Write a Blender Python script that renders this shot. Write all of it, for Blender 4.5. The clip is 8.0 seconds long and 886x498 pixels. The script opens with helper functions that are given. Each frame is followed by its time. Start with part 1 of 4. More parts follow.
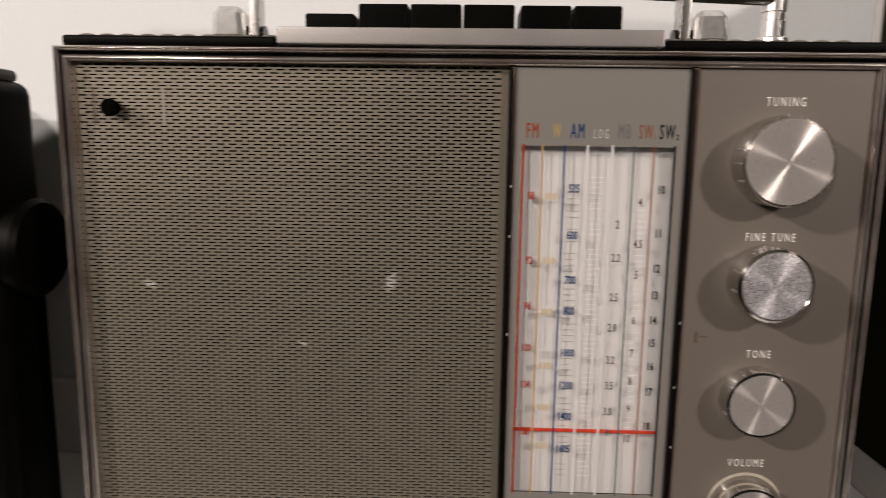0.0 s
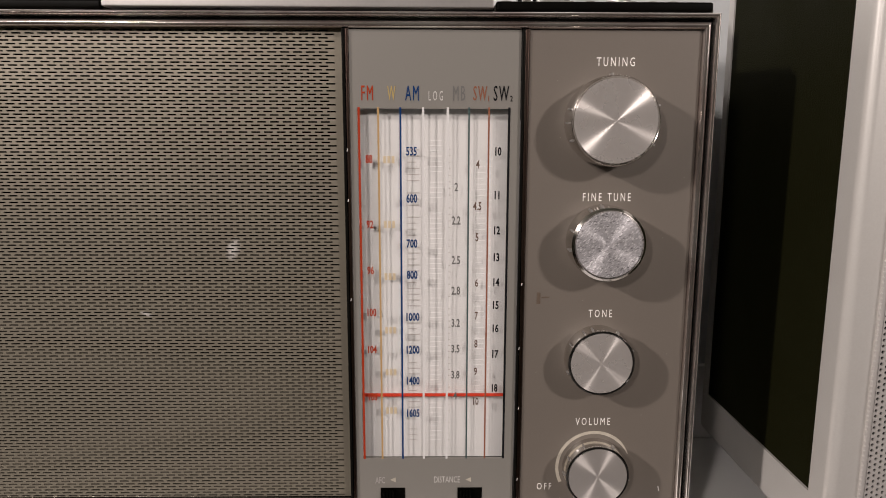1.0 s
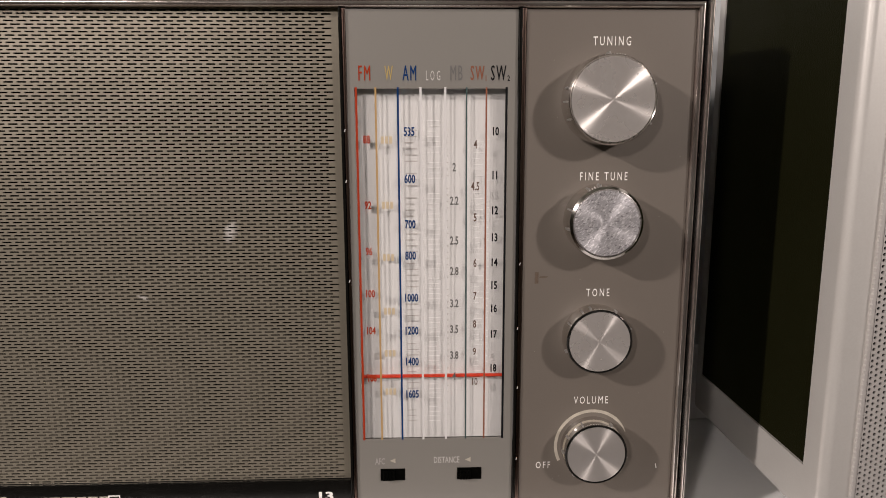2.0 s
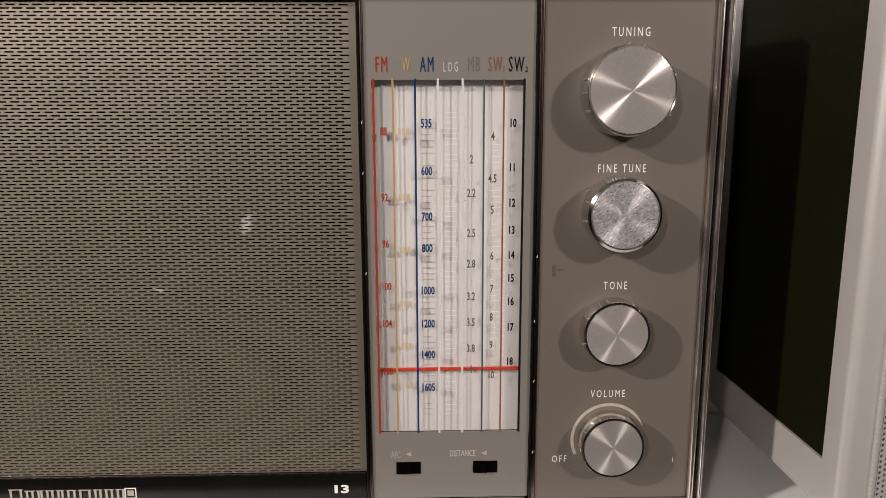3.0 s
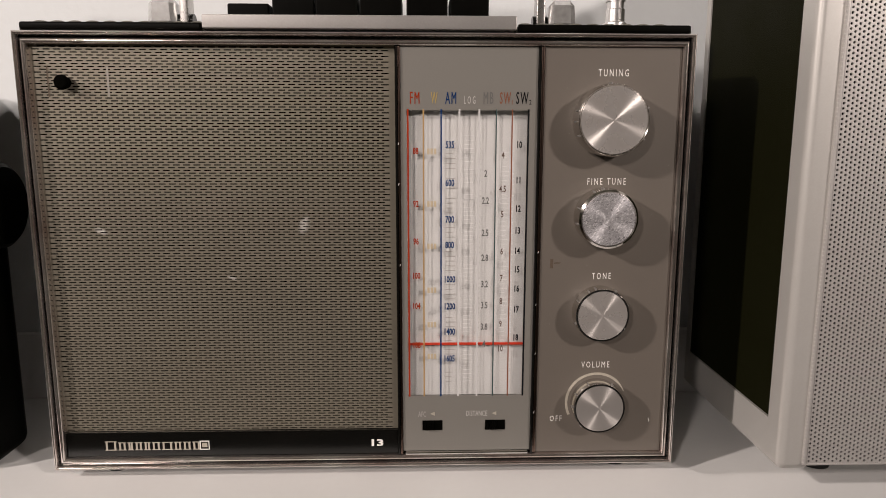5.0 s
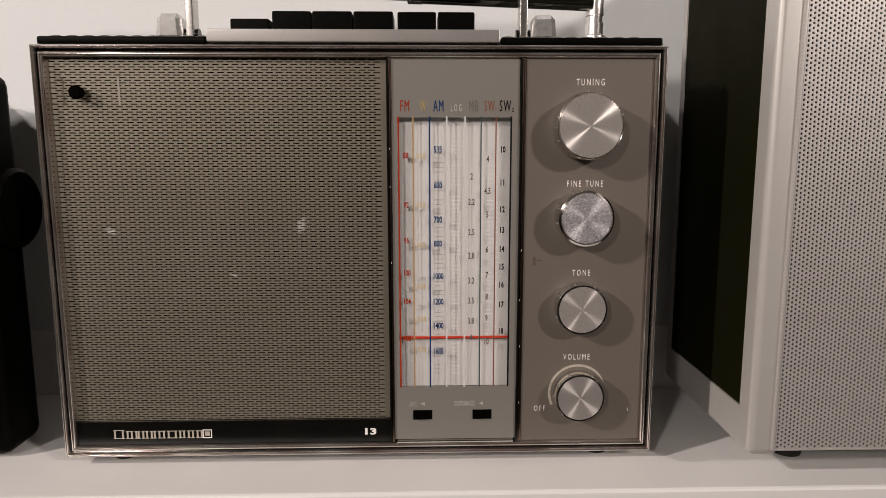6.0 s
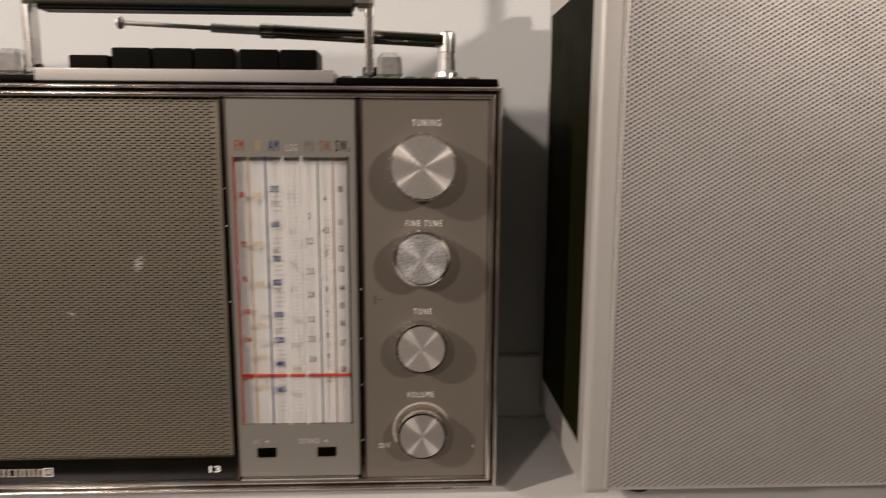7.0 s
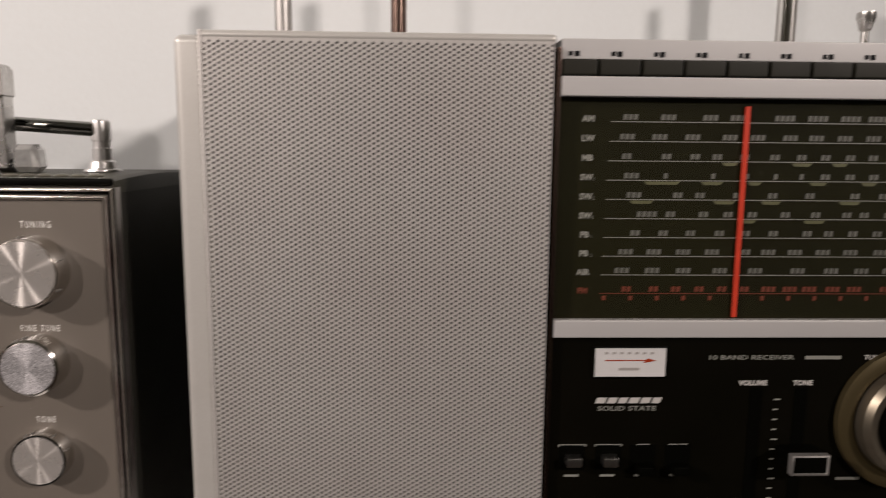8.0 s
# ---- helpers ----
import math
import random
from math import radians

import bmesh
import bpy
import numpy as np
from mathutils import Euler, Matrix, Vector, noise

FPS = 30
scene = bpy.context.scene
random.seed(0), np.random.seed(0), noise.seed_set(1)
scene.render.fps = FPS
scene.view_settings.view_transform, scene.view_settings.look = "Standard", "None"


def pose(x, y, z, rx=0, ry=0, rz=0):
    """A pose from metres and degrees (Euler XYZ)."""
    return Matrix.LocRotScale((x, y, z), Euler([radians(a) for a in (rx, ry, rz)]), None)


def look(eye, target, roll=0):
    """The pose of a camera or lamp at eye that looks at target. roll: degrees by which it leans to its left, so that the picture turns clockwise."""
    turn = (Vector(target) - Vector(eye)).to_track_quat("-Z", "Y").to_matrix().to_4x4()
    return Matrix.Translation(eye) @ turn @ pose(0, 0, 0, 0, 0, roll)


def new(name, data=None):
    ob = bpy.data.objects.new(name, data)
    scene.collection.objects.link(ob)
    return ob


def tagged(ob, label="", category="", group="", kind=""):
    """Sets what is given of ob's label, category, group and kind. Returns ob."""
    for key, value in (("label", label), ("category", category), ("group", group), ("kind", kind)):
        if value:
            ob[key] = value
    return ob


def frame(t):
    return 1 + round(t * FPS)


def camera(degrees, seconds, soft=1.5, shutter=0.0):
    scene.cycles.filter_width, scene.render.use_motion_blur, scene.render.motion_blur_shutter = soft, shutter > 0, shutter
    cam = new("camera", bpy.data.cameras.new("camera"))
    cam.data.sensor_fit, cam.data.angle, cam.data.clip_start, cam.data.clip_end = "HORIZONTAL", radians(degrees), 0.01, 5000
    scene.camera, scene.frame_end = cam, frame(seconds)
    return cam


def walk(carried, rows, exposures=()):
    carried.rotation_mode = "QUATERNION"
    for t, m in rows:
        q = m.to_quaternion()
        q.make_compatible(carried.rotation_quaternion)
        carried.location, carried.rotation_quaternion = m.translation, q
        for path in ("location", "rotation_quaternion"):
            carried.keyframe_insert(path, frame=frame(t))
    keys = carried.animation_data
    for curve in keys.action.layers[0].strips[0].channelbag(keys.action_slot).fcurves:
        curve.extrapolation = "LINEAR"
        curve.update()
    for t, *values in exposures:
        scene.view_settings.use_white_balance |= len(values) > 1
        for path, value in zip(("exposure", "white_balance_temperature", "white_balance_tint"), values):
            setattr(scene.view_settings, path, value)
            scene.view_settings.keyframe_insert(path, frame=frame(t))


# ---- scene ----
cam = camera(66.0, 8.0, soft=0.5, shutter=0.28)
PATH = [
    (0, (0.0090, -0.0300, 0.1750), (-0.0537, 1.9436, -0.1427), 0.81),
    (0.2, (0.0195, -0.0285, 0.1755), (0.0292, 1.9456, -0.1454), 0.64),
    (0.5, (0.0430, -0.0305, 0.1700), (0.0201, 1.9430, -0.1538), 0.38),
    (1, (0.0560, -0.0305, 0.1645), (0.0832, 1.9413, -0.1693), 0.15),
    (1.5, (0.0578, -0.0318, 0.1625), (0.1169, 1.9410, -0.1606), -0.10),
    (1.7, (0.0555, -0.0320, 0.1610), (0.1207, 1.9387, -0.1739), -0.17),
    (2.8, (0.0480, -0.0300, 0.1585), (0.1075, 1.9363, -0.2022), -0.24),
    (3, (0.0472, -0.0305, 0.1580), (0.0998, 1.9359, -0.2032), -0.19),
    (3.5, (0.0426, -0.0321, 0.1573), (0.0882, 1.9322, -0.2157), -0.25),
    (4, (0.0337, -0.0421, 0.1609), (0.0804, 1.9253, -0.1956), -0.30),
    (4.5, (0.0328, -0.0684, 0.1633), (0.0873, 1.9014, -0.1782), 0.02),
    (4.7, (0.0333, -0.0783, 0.1637), (0.0931, 1.8917, -0.1761), 0.11),
    (5.8, (0.0420, -0.1089, 0.1620), (0.0979, 1.8658, -0.1505), -0.04),
    (6, (0.0416, -0.1113, 0.1607), (0.0947, 1.8648, -0.1430), -0.05),
    (6.5, (0.0479, -0.1166, 0.1652), (0.0960, 1.8574, -0.1527), 0.02),
    (6.7, (0.0630, -0.1150, 0.1665), (0.1616, 1.8581, -0.1455), 0.12),
    (7, (0.1133, -0.1108, 0.1803), (0.2042, 1.8632, -0.1274), 0.29),
    (7.2, (0.1484, -0.1036, 0.1873), (0.2312, 1.8729, -0.1070), 0.32),
    (7.5, (0.2012, -0.1005, 0.2032), (0.2982, 1.8758, -0.0881), 0.82),
    (7.8, (0.2600, -0.0943, 0.2205), (0.3349, 1.8796, -0.0930), 0.79),
    (8, (0.2927, -0.0932, 0.2233), (0.3600, 1.8858, -0.0581), 0.51),
]
walk(cam, [(t, look(eye, target, roll)) for t, eye, target, roll in PATH],
     exposures=[(0, -0.06, 6680, 10), (1.0, 0.05, 6450, 10), (3.5, 0.02, 6530, 10), (4.5, -0.05, 6560, 10), (5.8, -0.19, 6600, 10), (6.5, -0.26, 6700, 10), (7.0, -0.29, 7000, 10), (7.5, -0.20, 6900, 10), (8.0, -0.1, 6600, 10)])

# ---- light ----
world = bpy.data.worlds.new("room_air")
scene.world = world
world.use_nodes = True
# Faint olive ambient, added to tint the shadows.
world.node_tree.nodes["Background"].inputs[0].default_value = (0.95, 1.0, 0.7, 1)
world.node_tree.nodes["Background"].inputs[1].default_value = 0.001


def lamp(name, eye, target, watts, size, tint, beam=100):
    data = bpy.data.lights.new(name, "AREA")
    data.shape, data.size, data.energy, data.color, data.spread = "DISK", size, watts, tint, radians(beam)
    ob = new(name, data)
    ob.matrix_world = look(eye, target)
    return ob


WARM = (1.0, 0.885, 0.828)
lamp("ceiling_spot_lamp", (-2.40, -1.10, 1.44), (0.05, 0.25, 0.1), 20, 0.14, WARM)
lamp("ceiling_spot_lamp", (-1.40, -2.50, 1.35), (-0.35, 0.25, 0.18), 2.3, 0.24, WARM, 40)
lamp("ceiling_spot_lamp", (2.00, -1.68, 1.25), (0.1, 0.25, 0.52), 3.1, 0.20, WARM, 40)
# Added fill: lights the unseen front wall so the chrome has something to mirror.
lamp("added_fill_lamp", (0.2, -1.9, 1.46), (0.0, -3.2, 0.0), 3, 0.25, WARM)

FY = 0.217      # front of the table radio
SY = 0.188      # front of the multiband receiver
WALL = 0.324    # face of the wall behind the shelf


# ---- materials ----
def material(name, color, rough=0.5, metal=0.0, grain=0.0, grain_size=200.0, bump=0.0, stain=0.0, stain_size=12.0, coat=0.0, dark=None, aniso=0.0, spec=0.5):
    """Principled surface with fine grain, larger stains and relief, in metres of the object's own space."""
    m = bpy.data.materials.new(name)
    m.use_nodes = True
    nt = m.node_tree
    b = nt.nodes["Principled BSDF"]
    b.inputs["Base Color"].default_value = (*color, 1)
    b.inputs["Roughness"].default_value = rough
    b.inputs["Metallic"].default_value = metal
    b.inputs["Specular IOR Level"].default_value = spec
    b.inputs["Coat Weight"].default_value = coat
    b.inputs["Coat Roughness"].default_value = 0.08
    tc = nt.nodes.new("ShaderNodeTexCoord")
    out = None
    if grain or stain:
        mixes = [(grain, grain_size, 3.0), (stain, stain_size, 5.0)]
        for k, (amount, scale, detail) in enumerate(mixes):
            if not amount:
                continue
            n = nt.nodes.new("ShaderNodeTexNoise")
            n.inputs["Scale"].default_value, n.inputs["Detail"].default_value = scale, detail
            nt.links.new(tc.outputs["Object"], n.inputs["Vector"])
            r = nt.nodes.new("ShaderNodeMapRange")
            r.inputs["From Min"].default_value, r.inputs["From Max"].default_value = 0.32, 0.68
            r.inputs["To Max"].default_value = amount
            nt.links.new(n.outputs["Fac"], r.inputs["Value"])
            mx = nt.nodes.new("ShaderNodeMix")
            mx.data_type = "RGBA"
            nt.links.new(r.outputs["Result"], mx.inputs[0])
            if out:
                nt.links.new(out, mx.inputs[6])
            else:
                mx.inputs[6].default_value = (*color, 1)
            d = dark or tuple(c * 0.45 for c in color)
            mx.inputs[7].default_value = (*d, 1)
            out = mx.outputs[2]
            if k == 1:
                rr = nt.nodes.new("ShaderNodeMapRange")
                rr.inputs["To Min"].default_value, rr.inputs["To Max"].default_value = max(0.02, rough * 0.8), min(1, rough * 1.3)
                nt.links.new(n.outputs["Fac"], rr.inputs["Value"])
                nt.links.new(rr.outputs["Result"], b.inputs["Roughness"])
        nt.links.new(out, b.inputs["Base Color"])
    if bump:
        n = nt.nodes.new("ShaderNodeTexNoise")
        n.inputs["Scale"].default_value, n.inputs["Detail"].default_value = grain_size, 3.0
        nt.links.new(tc.outputs["Object"], n.inputs["Vector"])
        bp = nt.nodes.new("ShaderNodeBump")
        bp.inputs["Strength"].default_value, bp.inputs["Distance"].default_value = bump, 0.0006
        nt.links.new(n.outputs["Fac"], bp.inputs["Height"])
        nt.links.new(bp.outputs["Normal"], b.inputs["Normal"])
    if aniso:
        b.inputs["Anisotropic"].default_value = aniso
        tg = nt.nodes.new("ShaderNodeTangent")
        tg.direction_type, tg.axis = "RADIAL", "Y"
        b.inputs["Anisotropic Rotation"].default_value = 0.25
        nt.links.new(tg.outputs["Tangent"], b.inputs["Tangent"])
    return m


CHROME = material("chrome", (0.80, 0.78, 0.75), 0.10, 1.0, stain=0.5, stain_size=90, dark=(0.45, 0.42, 0.38))
CHROME_DULL = material("dull_chrome", (0.70, 0.68, 0.66), 0.26, 1.0, grain=0.3, grain_size=900, stain=0.4, stain_size=60)
BROWNCHROME = material("brown_chrome", (0.26, 0.185, 0.155), 0.22, 1.0, stain=0.6, stain_size=60, dark=(0.09, 0.05, 0.04))
BRIGHT = material("bright_worn_chrome", (0.86, 0.84, 0.83), 0.30, 0.85, grain=0.2, grain_size=700, stain=0.35, stain_size=130, dark=(0.55, 0.53, 0.52))
HINGE = material("worn_hinge_chrome", (0.74, 0.74, 0.73), 0.18, 0.7, stain=0.7, stain_size=260, dark=(0.42, 0.41, 0.40))
# The maroon patches are dark red reflections painted into the trim.
TRIM = material("chrome_trim_reflections", (0.84, 0.80, 0.76), 0.15, 0.93, stain=0.6, stain_size=38, dark=(0.24, 0.11, 0.085))
# Dark base colour stands in for the dark room mirrored in the aerial.
DARKCHROME = material("chrome_dark_reflection", (0.26, 0.26, 0.24), 0.09, 1.0, stain=0.3, stain_size=60)
RAIL = material("matt_silver_rail", (0.46, 0.45, 0.45), 0.48, 0.15, grain=0.15, grain_size=1200, stain=0.25, stain_size=40, dark=(0.46, 0.44, 0.43))
KEYBLACK = material("olive_black_keys", (0.015, 0.014, 0.009), 0.5, stain=0.4, stain_size=50, dark=(0.009, 0.0085, 0.006), spec=0.25)
SPUN = material("spun_aluminium", (0.56, 0.53, 0.508), 0.26, 0.55, grain=0.25, grain_size=600, stain=0.25, stain_size=120, dark=(0.47, 0.43, 0.40), aniso=1.0)
SPUN_DULL = material("dulled_spun_aluminium", (0.44, 0.415, 0.40), 0.42, 0.55, grain=0.3, grain_size=700, stain=0.3, stain_size=150, dark=(0.42, 0.39, 0.36), aniso=0.98)
PANEL = material("grey_panel_paint", (0.146, 0.126, 0.108), 0.38, 0.0, grain=0.12, grain_size=1500, stain=0.22, stain_size=22, coat=0.35, dark=(0.092, 0.08, 0.068))
DIALGREY = material("grey_dial_paint", (0.198, 0.188, 0.170), 0.34, 0.0, grain=0.08, grain_size=1500, stain=0.15, stain_size=25, coat=0.4, dark=(0.155, 0.143, 0.133))
BLACK = material("black_plastic", (0.0013, 0.0013, 0.0009), 0.38, stain=0.4, stain_size=60, dark=(0.0024, 0.0022, 0.0014), spec=0.05)
PANELBLACK = material("olive_black_panel", (0.0024, 0.0020, 0.0009), 0.5, stain=0.4, stain_size=30, dark=(0.0038, 0.0031, 0.0014), spec=0.05)
GLOSSBLACK = material("glossy_black", (0.004, 0.004, 0.0035), 0.14, stain=0.3, stain_size=40, dark=(0.008, 0.007, 0.006))
MATTBLACK = material("flat_black", (0.0015, 0.0015, 0.001), 0.85, spec=0.02)
LEATHER = material("black_leatherette", (0.020, 0.019, 0.015), 0.5, spec=0.4, grain=0.4, grain_size=1300, bump=0.6, stain=0.3, stain_size=30, dark=(0.034, 0.032, 0.025))
# Paler copy of the case leatherette: light from above is put into the colour.
TOPLEATHER = material("black_leatherette_lit", (0.048, 0.046, 0.030), 0.45, grain=0.5, grain_size=1300, bump=0.6, stain=0.4, stain_size=30, dark=(0.03, 0.028, 0.022))
# Pale tone of the seam is a painted highlight on the glossy bumps.
SEAM = material("seam_highlight", (0.13, 0.125, 0.10), 0.35, stain=0.6, stain_size=90, dark=(0.05, 0.047, 0.035))
GRIP = material("grip_leatherette", (0.014, 0.014, 0.007), 0.5, grain=0.4, grain_size=1500, bump=0.5, stain=0.3, stain_size=40, dark=(0.012, 0.012, 0.009), spec=0.3)
# The lighter olive puts reflections on the dial into its base colour.
DIALBLACK = material("black_dial_reflections", (0.0125, 0.0115, 0.0030), 0.6, stain=0.5, stain_size=14, dark=(0.005, 0.0045, 0.0016), spec=0.1)
OLIVE = material("olive_black_leatherette", (0.0068, 0.0070, 0.0018), 0.6, spec=0.06, grain=0.5, grain_size=1600, bump=0.5, stain=0.3, stain_size=40, dark=(0.0090, 0.0092, 0.0028))
SCALEWHITE = material("white_scale_plate", (0.62, 0.61, 0.612), 0.5, grain=0.08, grain_size=500, stain=0.25, stain_size=40, dark=(0.45, 0.435, 0.43))
SILVERPAINT = material("silver_painted_plastic", (0.60, 0.585, 0.56), 0.38, 0.35, grain=0.12, grain_size=1500, stain=0.25, stain_size=35, dark=(0.42, 0.39, 0.36))
SATIN = material("satin_aluminium", (0.42, 0.405, 0.395), 0.38, 0.75, grain=0.2, grain_size=1200, stain=0.25, stain_size=50, dark=(0.30, 0.28, 0.26))
SHELFWHITE = material("white_shelf_paint", (0.81, 0.81, 0.805), 0.42, grain=0.08, grain_size=300, bump=0.08, stain=0.16, stain_size=9, dark=(0.71, 0.68, 0.65))
WALLPAINT = material("off_white_wall_paint", (0.675, 0.70, 0.712), 0.75, grain=0.08, grain_size=260, bump=0.25, stain=0.14, stain_size=5, dark=(0.57, 0.57, 0.555))
CEILINGPAINT = material("white_ceiling_paint", (0.45, 0.44, 0.38), 0.8, stain=0.1, stain_size=2)
# Unseen walls, coloured olive so their bounce turns the shadows greenish.
ROOMPAINT = material("shadow_tint_paint", (0.16, 0.155, 0.105), 0.8, stain=0.3, stain_size=1.2, dark=(0.115, 0.11, 0.075))
CARPET = material("brown_carpet", (0.10, 0.07, 0.05), 0.95, grain=0.5, grain_size=120, stain=0.3, stain_size=2)
RED = material("red_ink", (0.29, 0.030, 0.006), 0.6, spec=0.15)
POINTER = material("red_pointer_plastic", (0.58, 0.05, 0.024), 0.35)
ORANGE = material("orange_ink", (0.38, 0.25, 0.11), 0.6, spec=0.15)
TANINK = material("faded_tan_ink", (0.40, 0.30, 0.12), 0.6, spec=0.15)
FADED = material("faded_yellow_ink", (0.50, 0.41, 0.28), 0.5)
BLUE = material("blue_ink", (0.003, 0.030, 0.115), 0.6, spec=0.12)
LABELWHITE = material("worn_white_ink", (0.50, 0.48, 0.46), 0.5)
WHITEINK = material("white_ink", (0.82, 0.80, 0.77), 0.5)
RULEWHITE = material("white_rule_ink", (0.58, 0.57, 0.565), 0.5)
CREAM = material("cream_ink", (0.46, 0.42, 0.35), 0.5, stain=0.4, stain_size=300)
GREYINK = material("grey_ink", (0.11, 0.105, 0.10), 0.5)
TEAL = material("dark_teal_ink", (0.05, 0.08, 0.08), 0.6, spec=0.15)
SALMON = material("salmon_ink", (0.22, 0.085, 0.05), 0.6, spec=0.15)
BROWNINK = material("grey_brown_ink", (0.115, 0.075, 0.06), 0.6, spec=0.15)
BLACKINK = material("black_ink", (0.006, 0.006, 0.007), 0.6, spec=0.12)
TICK = material("pale_tick_ink", (0.40, 0.375, 0.36), 0.5)
PALETICK = material("pale_white_tick_ink", (0.72, 0.71, 0.71), 0.5)
FADEDINK = material("worn_grey_ink", (0.33, 0.31, 0.295), 0.5)
DIMINK = material("dim_dial_ink", (0.125, 0.125, 0.11), 0.5)
MBINK = material("mid_grey_ink", (0.13, 0.125, 0.12), 0.5)
PALEINK = material("pale_dial_ink", (0.25, 0.25, 0.225), 0.5)
DIMRED = material("dim_red_ink", (0.15, 0.032, 0.014), 0.5)
DIMGREEN = material("dim_green_ink", (0.10, 0.10, 0.045), 0.5)
NICKEL = material("dull_nickel", (0.25, 0.215, 0.165), 0.34, 0.8, stain=0.4, stain_size=80)
ROD = material("bright_rod_chrome", (0.88, 0.87, 0.86), 0.36, 0.55, stain=0.3, stain_size=60, dark=(0.5, 0.48, 0.46))
RIB = material("olive_rib_plastic", (0.022, 0.020, 0.010), 0.5, stain=0.4, stain_size=60, dark=(0.012, 0.011, 0.006))
BRASS = material("dull_brass", (0.10, 0.076, 0.036), 0.42, 0.6, stain=0.3, stain_size=60)
RUST = material("brown_stain", (0.085, 0.055, 0.035), 0.8, grain=0.5, grain_size=800, dark=(0.14, 0.12, 0.1))
RESIDUE = material("tape_residue", (0.27, 0.245, 0.22), 0.55)
RUBBER = material("black_rubber", (0.01, 0.01, 0.009), 0.7)


def scuffed_metal(name, color, dark, spots, rough, metal):
    """Painted metal with pale scuffs at the given places (x, z, half width, half height), broken up by noise."""
    m = material(name, color, rough, metal, grain=0.18, grain_size=700, stain=0.35, stain_size=14, dark=dark)
    nt = m.node_tree
    b = nt.nodes["Principled BSDF"]
    base = b.inputs["Base Color"].links[0].from_socket
    tc = nt.nodes.new("ShaderNodeTexCoord")
    n = nt.nodes.new("ShaderNodeTexNoise")
    n.inputs["Scale"].default_value, n.inputs["Detail"].default_value = 500, 4
    nt.links.new(tc.outputs["Object"], n.inputs["Vector"])
    total = None
    for x, z, w, h in spots:
        mp = nt.nodes.new("ShaderNodeMapping")
        mp.vector_type = "TEXTURE"
        mp.inputs["Location"].default_value = (x, 0, z)
        mp.inputs["Scale"].default_value = (w, 1, h)
        mp.inputs["Rotation"].default_value = (0, 0.35, 0)
        nt.links.new(tc.outputs["Object"], mp.inputs["Vector"])
        g = nt.nodes.new("ShaderNodeTexGradient")
        g.gradient_type = "SPHERICAL"
        nt.links.new(mp.outputs["Vector"], g.inputs["Vector"])
        mul = nt.nodes.new("ShaderNodeMath")
        mul.operation = "MULTIPLY"
        nt.links.new(g.outputs["Fac"], mul.inputs[0])
        nt.links.new(n.outputs["Fac"], mul.inputs[1])
        if total:
            add = nt.nodes.new("ShaderNodeMath")
            add.operation = "ADD"
            nt.links.new(total, add.inputs[0])
            nt.links.new(mul.outputs[0], add.inputs[1])
            total = add.outputs[0]
        else:
            total = mul.outputs[0]
    r = nt.nodes.new("ShaderNodeMapRange")
    r.inputs["From Min"].default_value, r.inputs["From Max"].default_value = 0.08, 0.42
    nt.links.new(total, r.inputs["Value"])
    mx = nt.nodes.new("ShaderNodeMix")
    mx.data_type = "RGBA"
    nt.links.new(r.outputs["Result"], mx.inputs[0])
    nt.links.new(base, mx.inputs[6])
    mx.inputs[7].default_value = (0.62, 0.59, 0.56, 1)
    nt.links.new(mx.outputs[2], b.inputs["Base Color"])
    return m


def dented(m, size, depth):
    """Adds shallow dents, size across in metres, to a sheet metal."""
    nt = m.node_tree
    tc, n, bp = nt.nodes.new("ShaderNodeTexCoord"), nt.nodes.new("ShaderNodeTexNoise"), nt.nodes.new("ShaderNodeBump")
    n.inputs["Scale"].default_value, n.inputs["Detail"].default_value = 1 / size, 2.0
    bp.inputs["Strength"].default_value, bp.inputs["Distance"].default_value = 1.0, depth
    nt.links.new(tc.outputs["Object"], n.inputs["Vector"])
    nt.links.new(n.outputs["Fac"], bp.inputs["Height"])
    nt.links.new(bp.outputs["Normal"], nt.nodes["Principled BSDF"].inputs["Normal"])
    return m


def glass(name, tint, rough):
    """A thin clear sheet: light passes straight through, and the surface keeps its gloss."""
    m = bpy.data.materials.new(name)
    m.use_nodes = True
    nt = m.node_tree
    nt.nodes.remove(nt.nodes["Principled BSDF"])
    clear, gloss = nt.nodes.new("ShaderNodeBsdfTransparent"), nt.nodes.new("ShaderNodeBsdfGlossy")
    mix, fres = nt.nodes.new("ShaderNodeMixShader"), nt.nodes.new("ShaderNodeFresnel")
    clear.inputs["Color"].default_value = (*tint, 1)
    gloss.inputs["Roughness"].default_value = rough
    fres.inputs["IOR"].default_value = 1.46
    nt.links.new(fres.outputs[0], mix.inputs[0])
    nt.links.new(clear.outputs[0], mix.inputs[1])
    nt.links.new(gloss.outputs[0], mix.inputs[2])
    nt.links.new(mix.outputs[0], nt.nodes["Material Output"].inputs["Surface"])
    return m


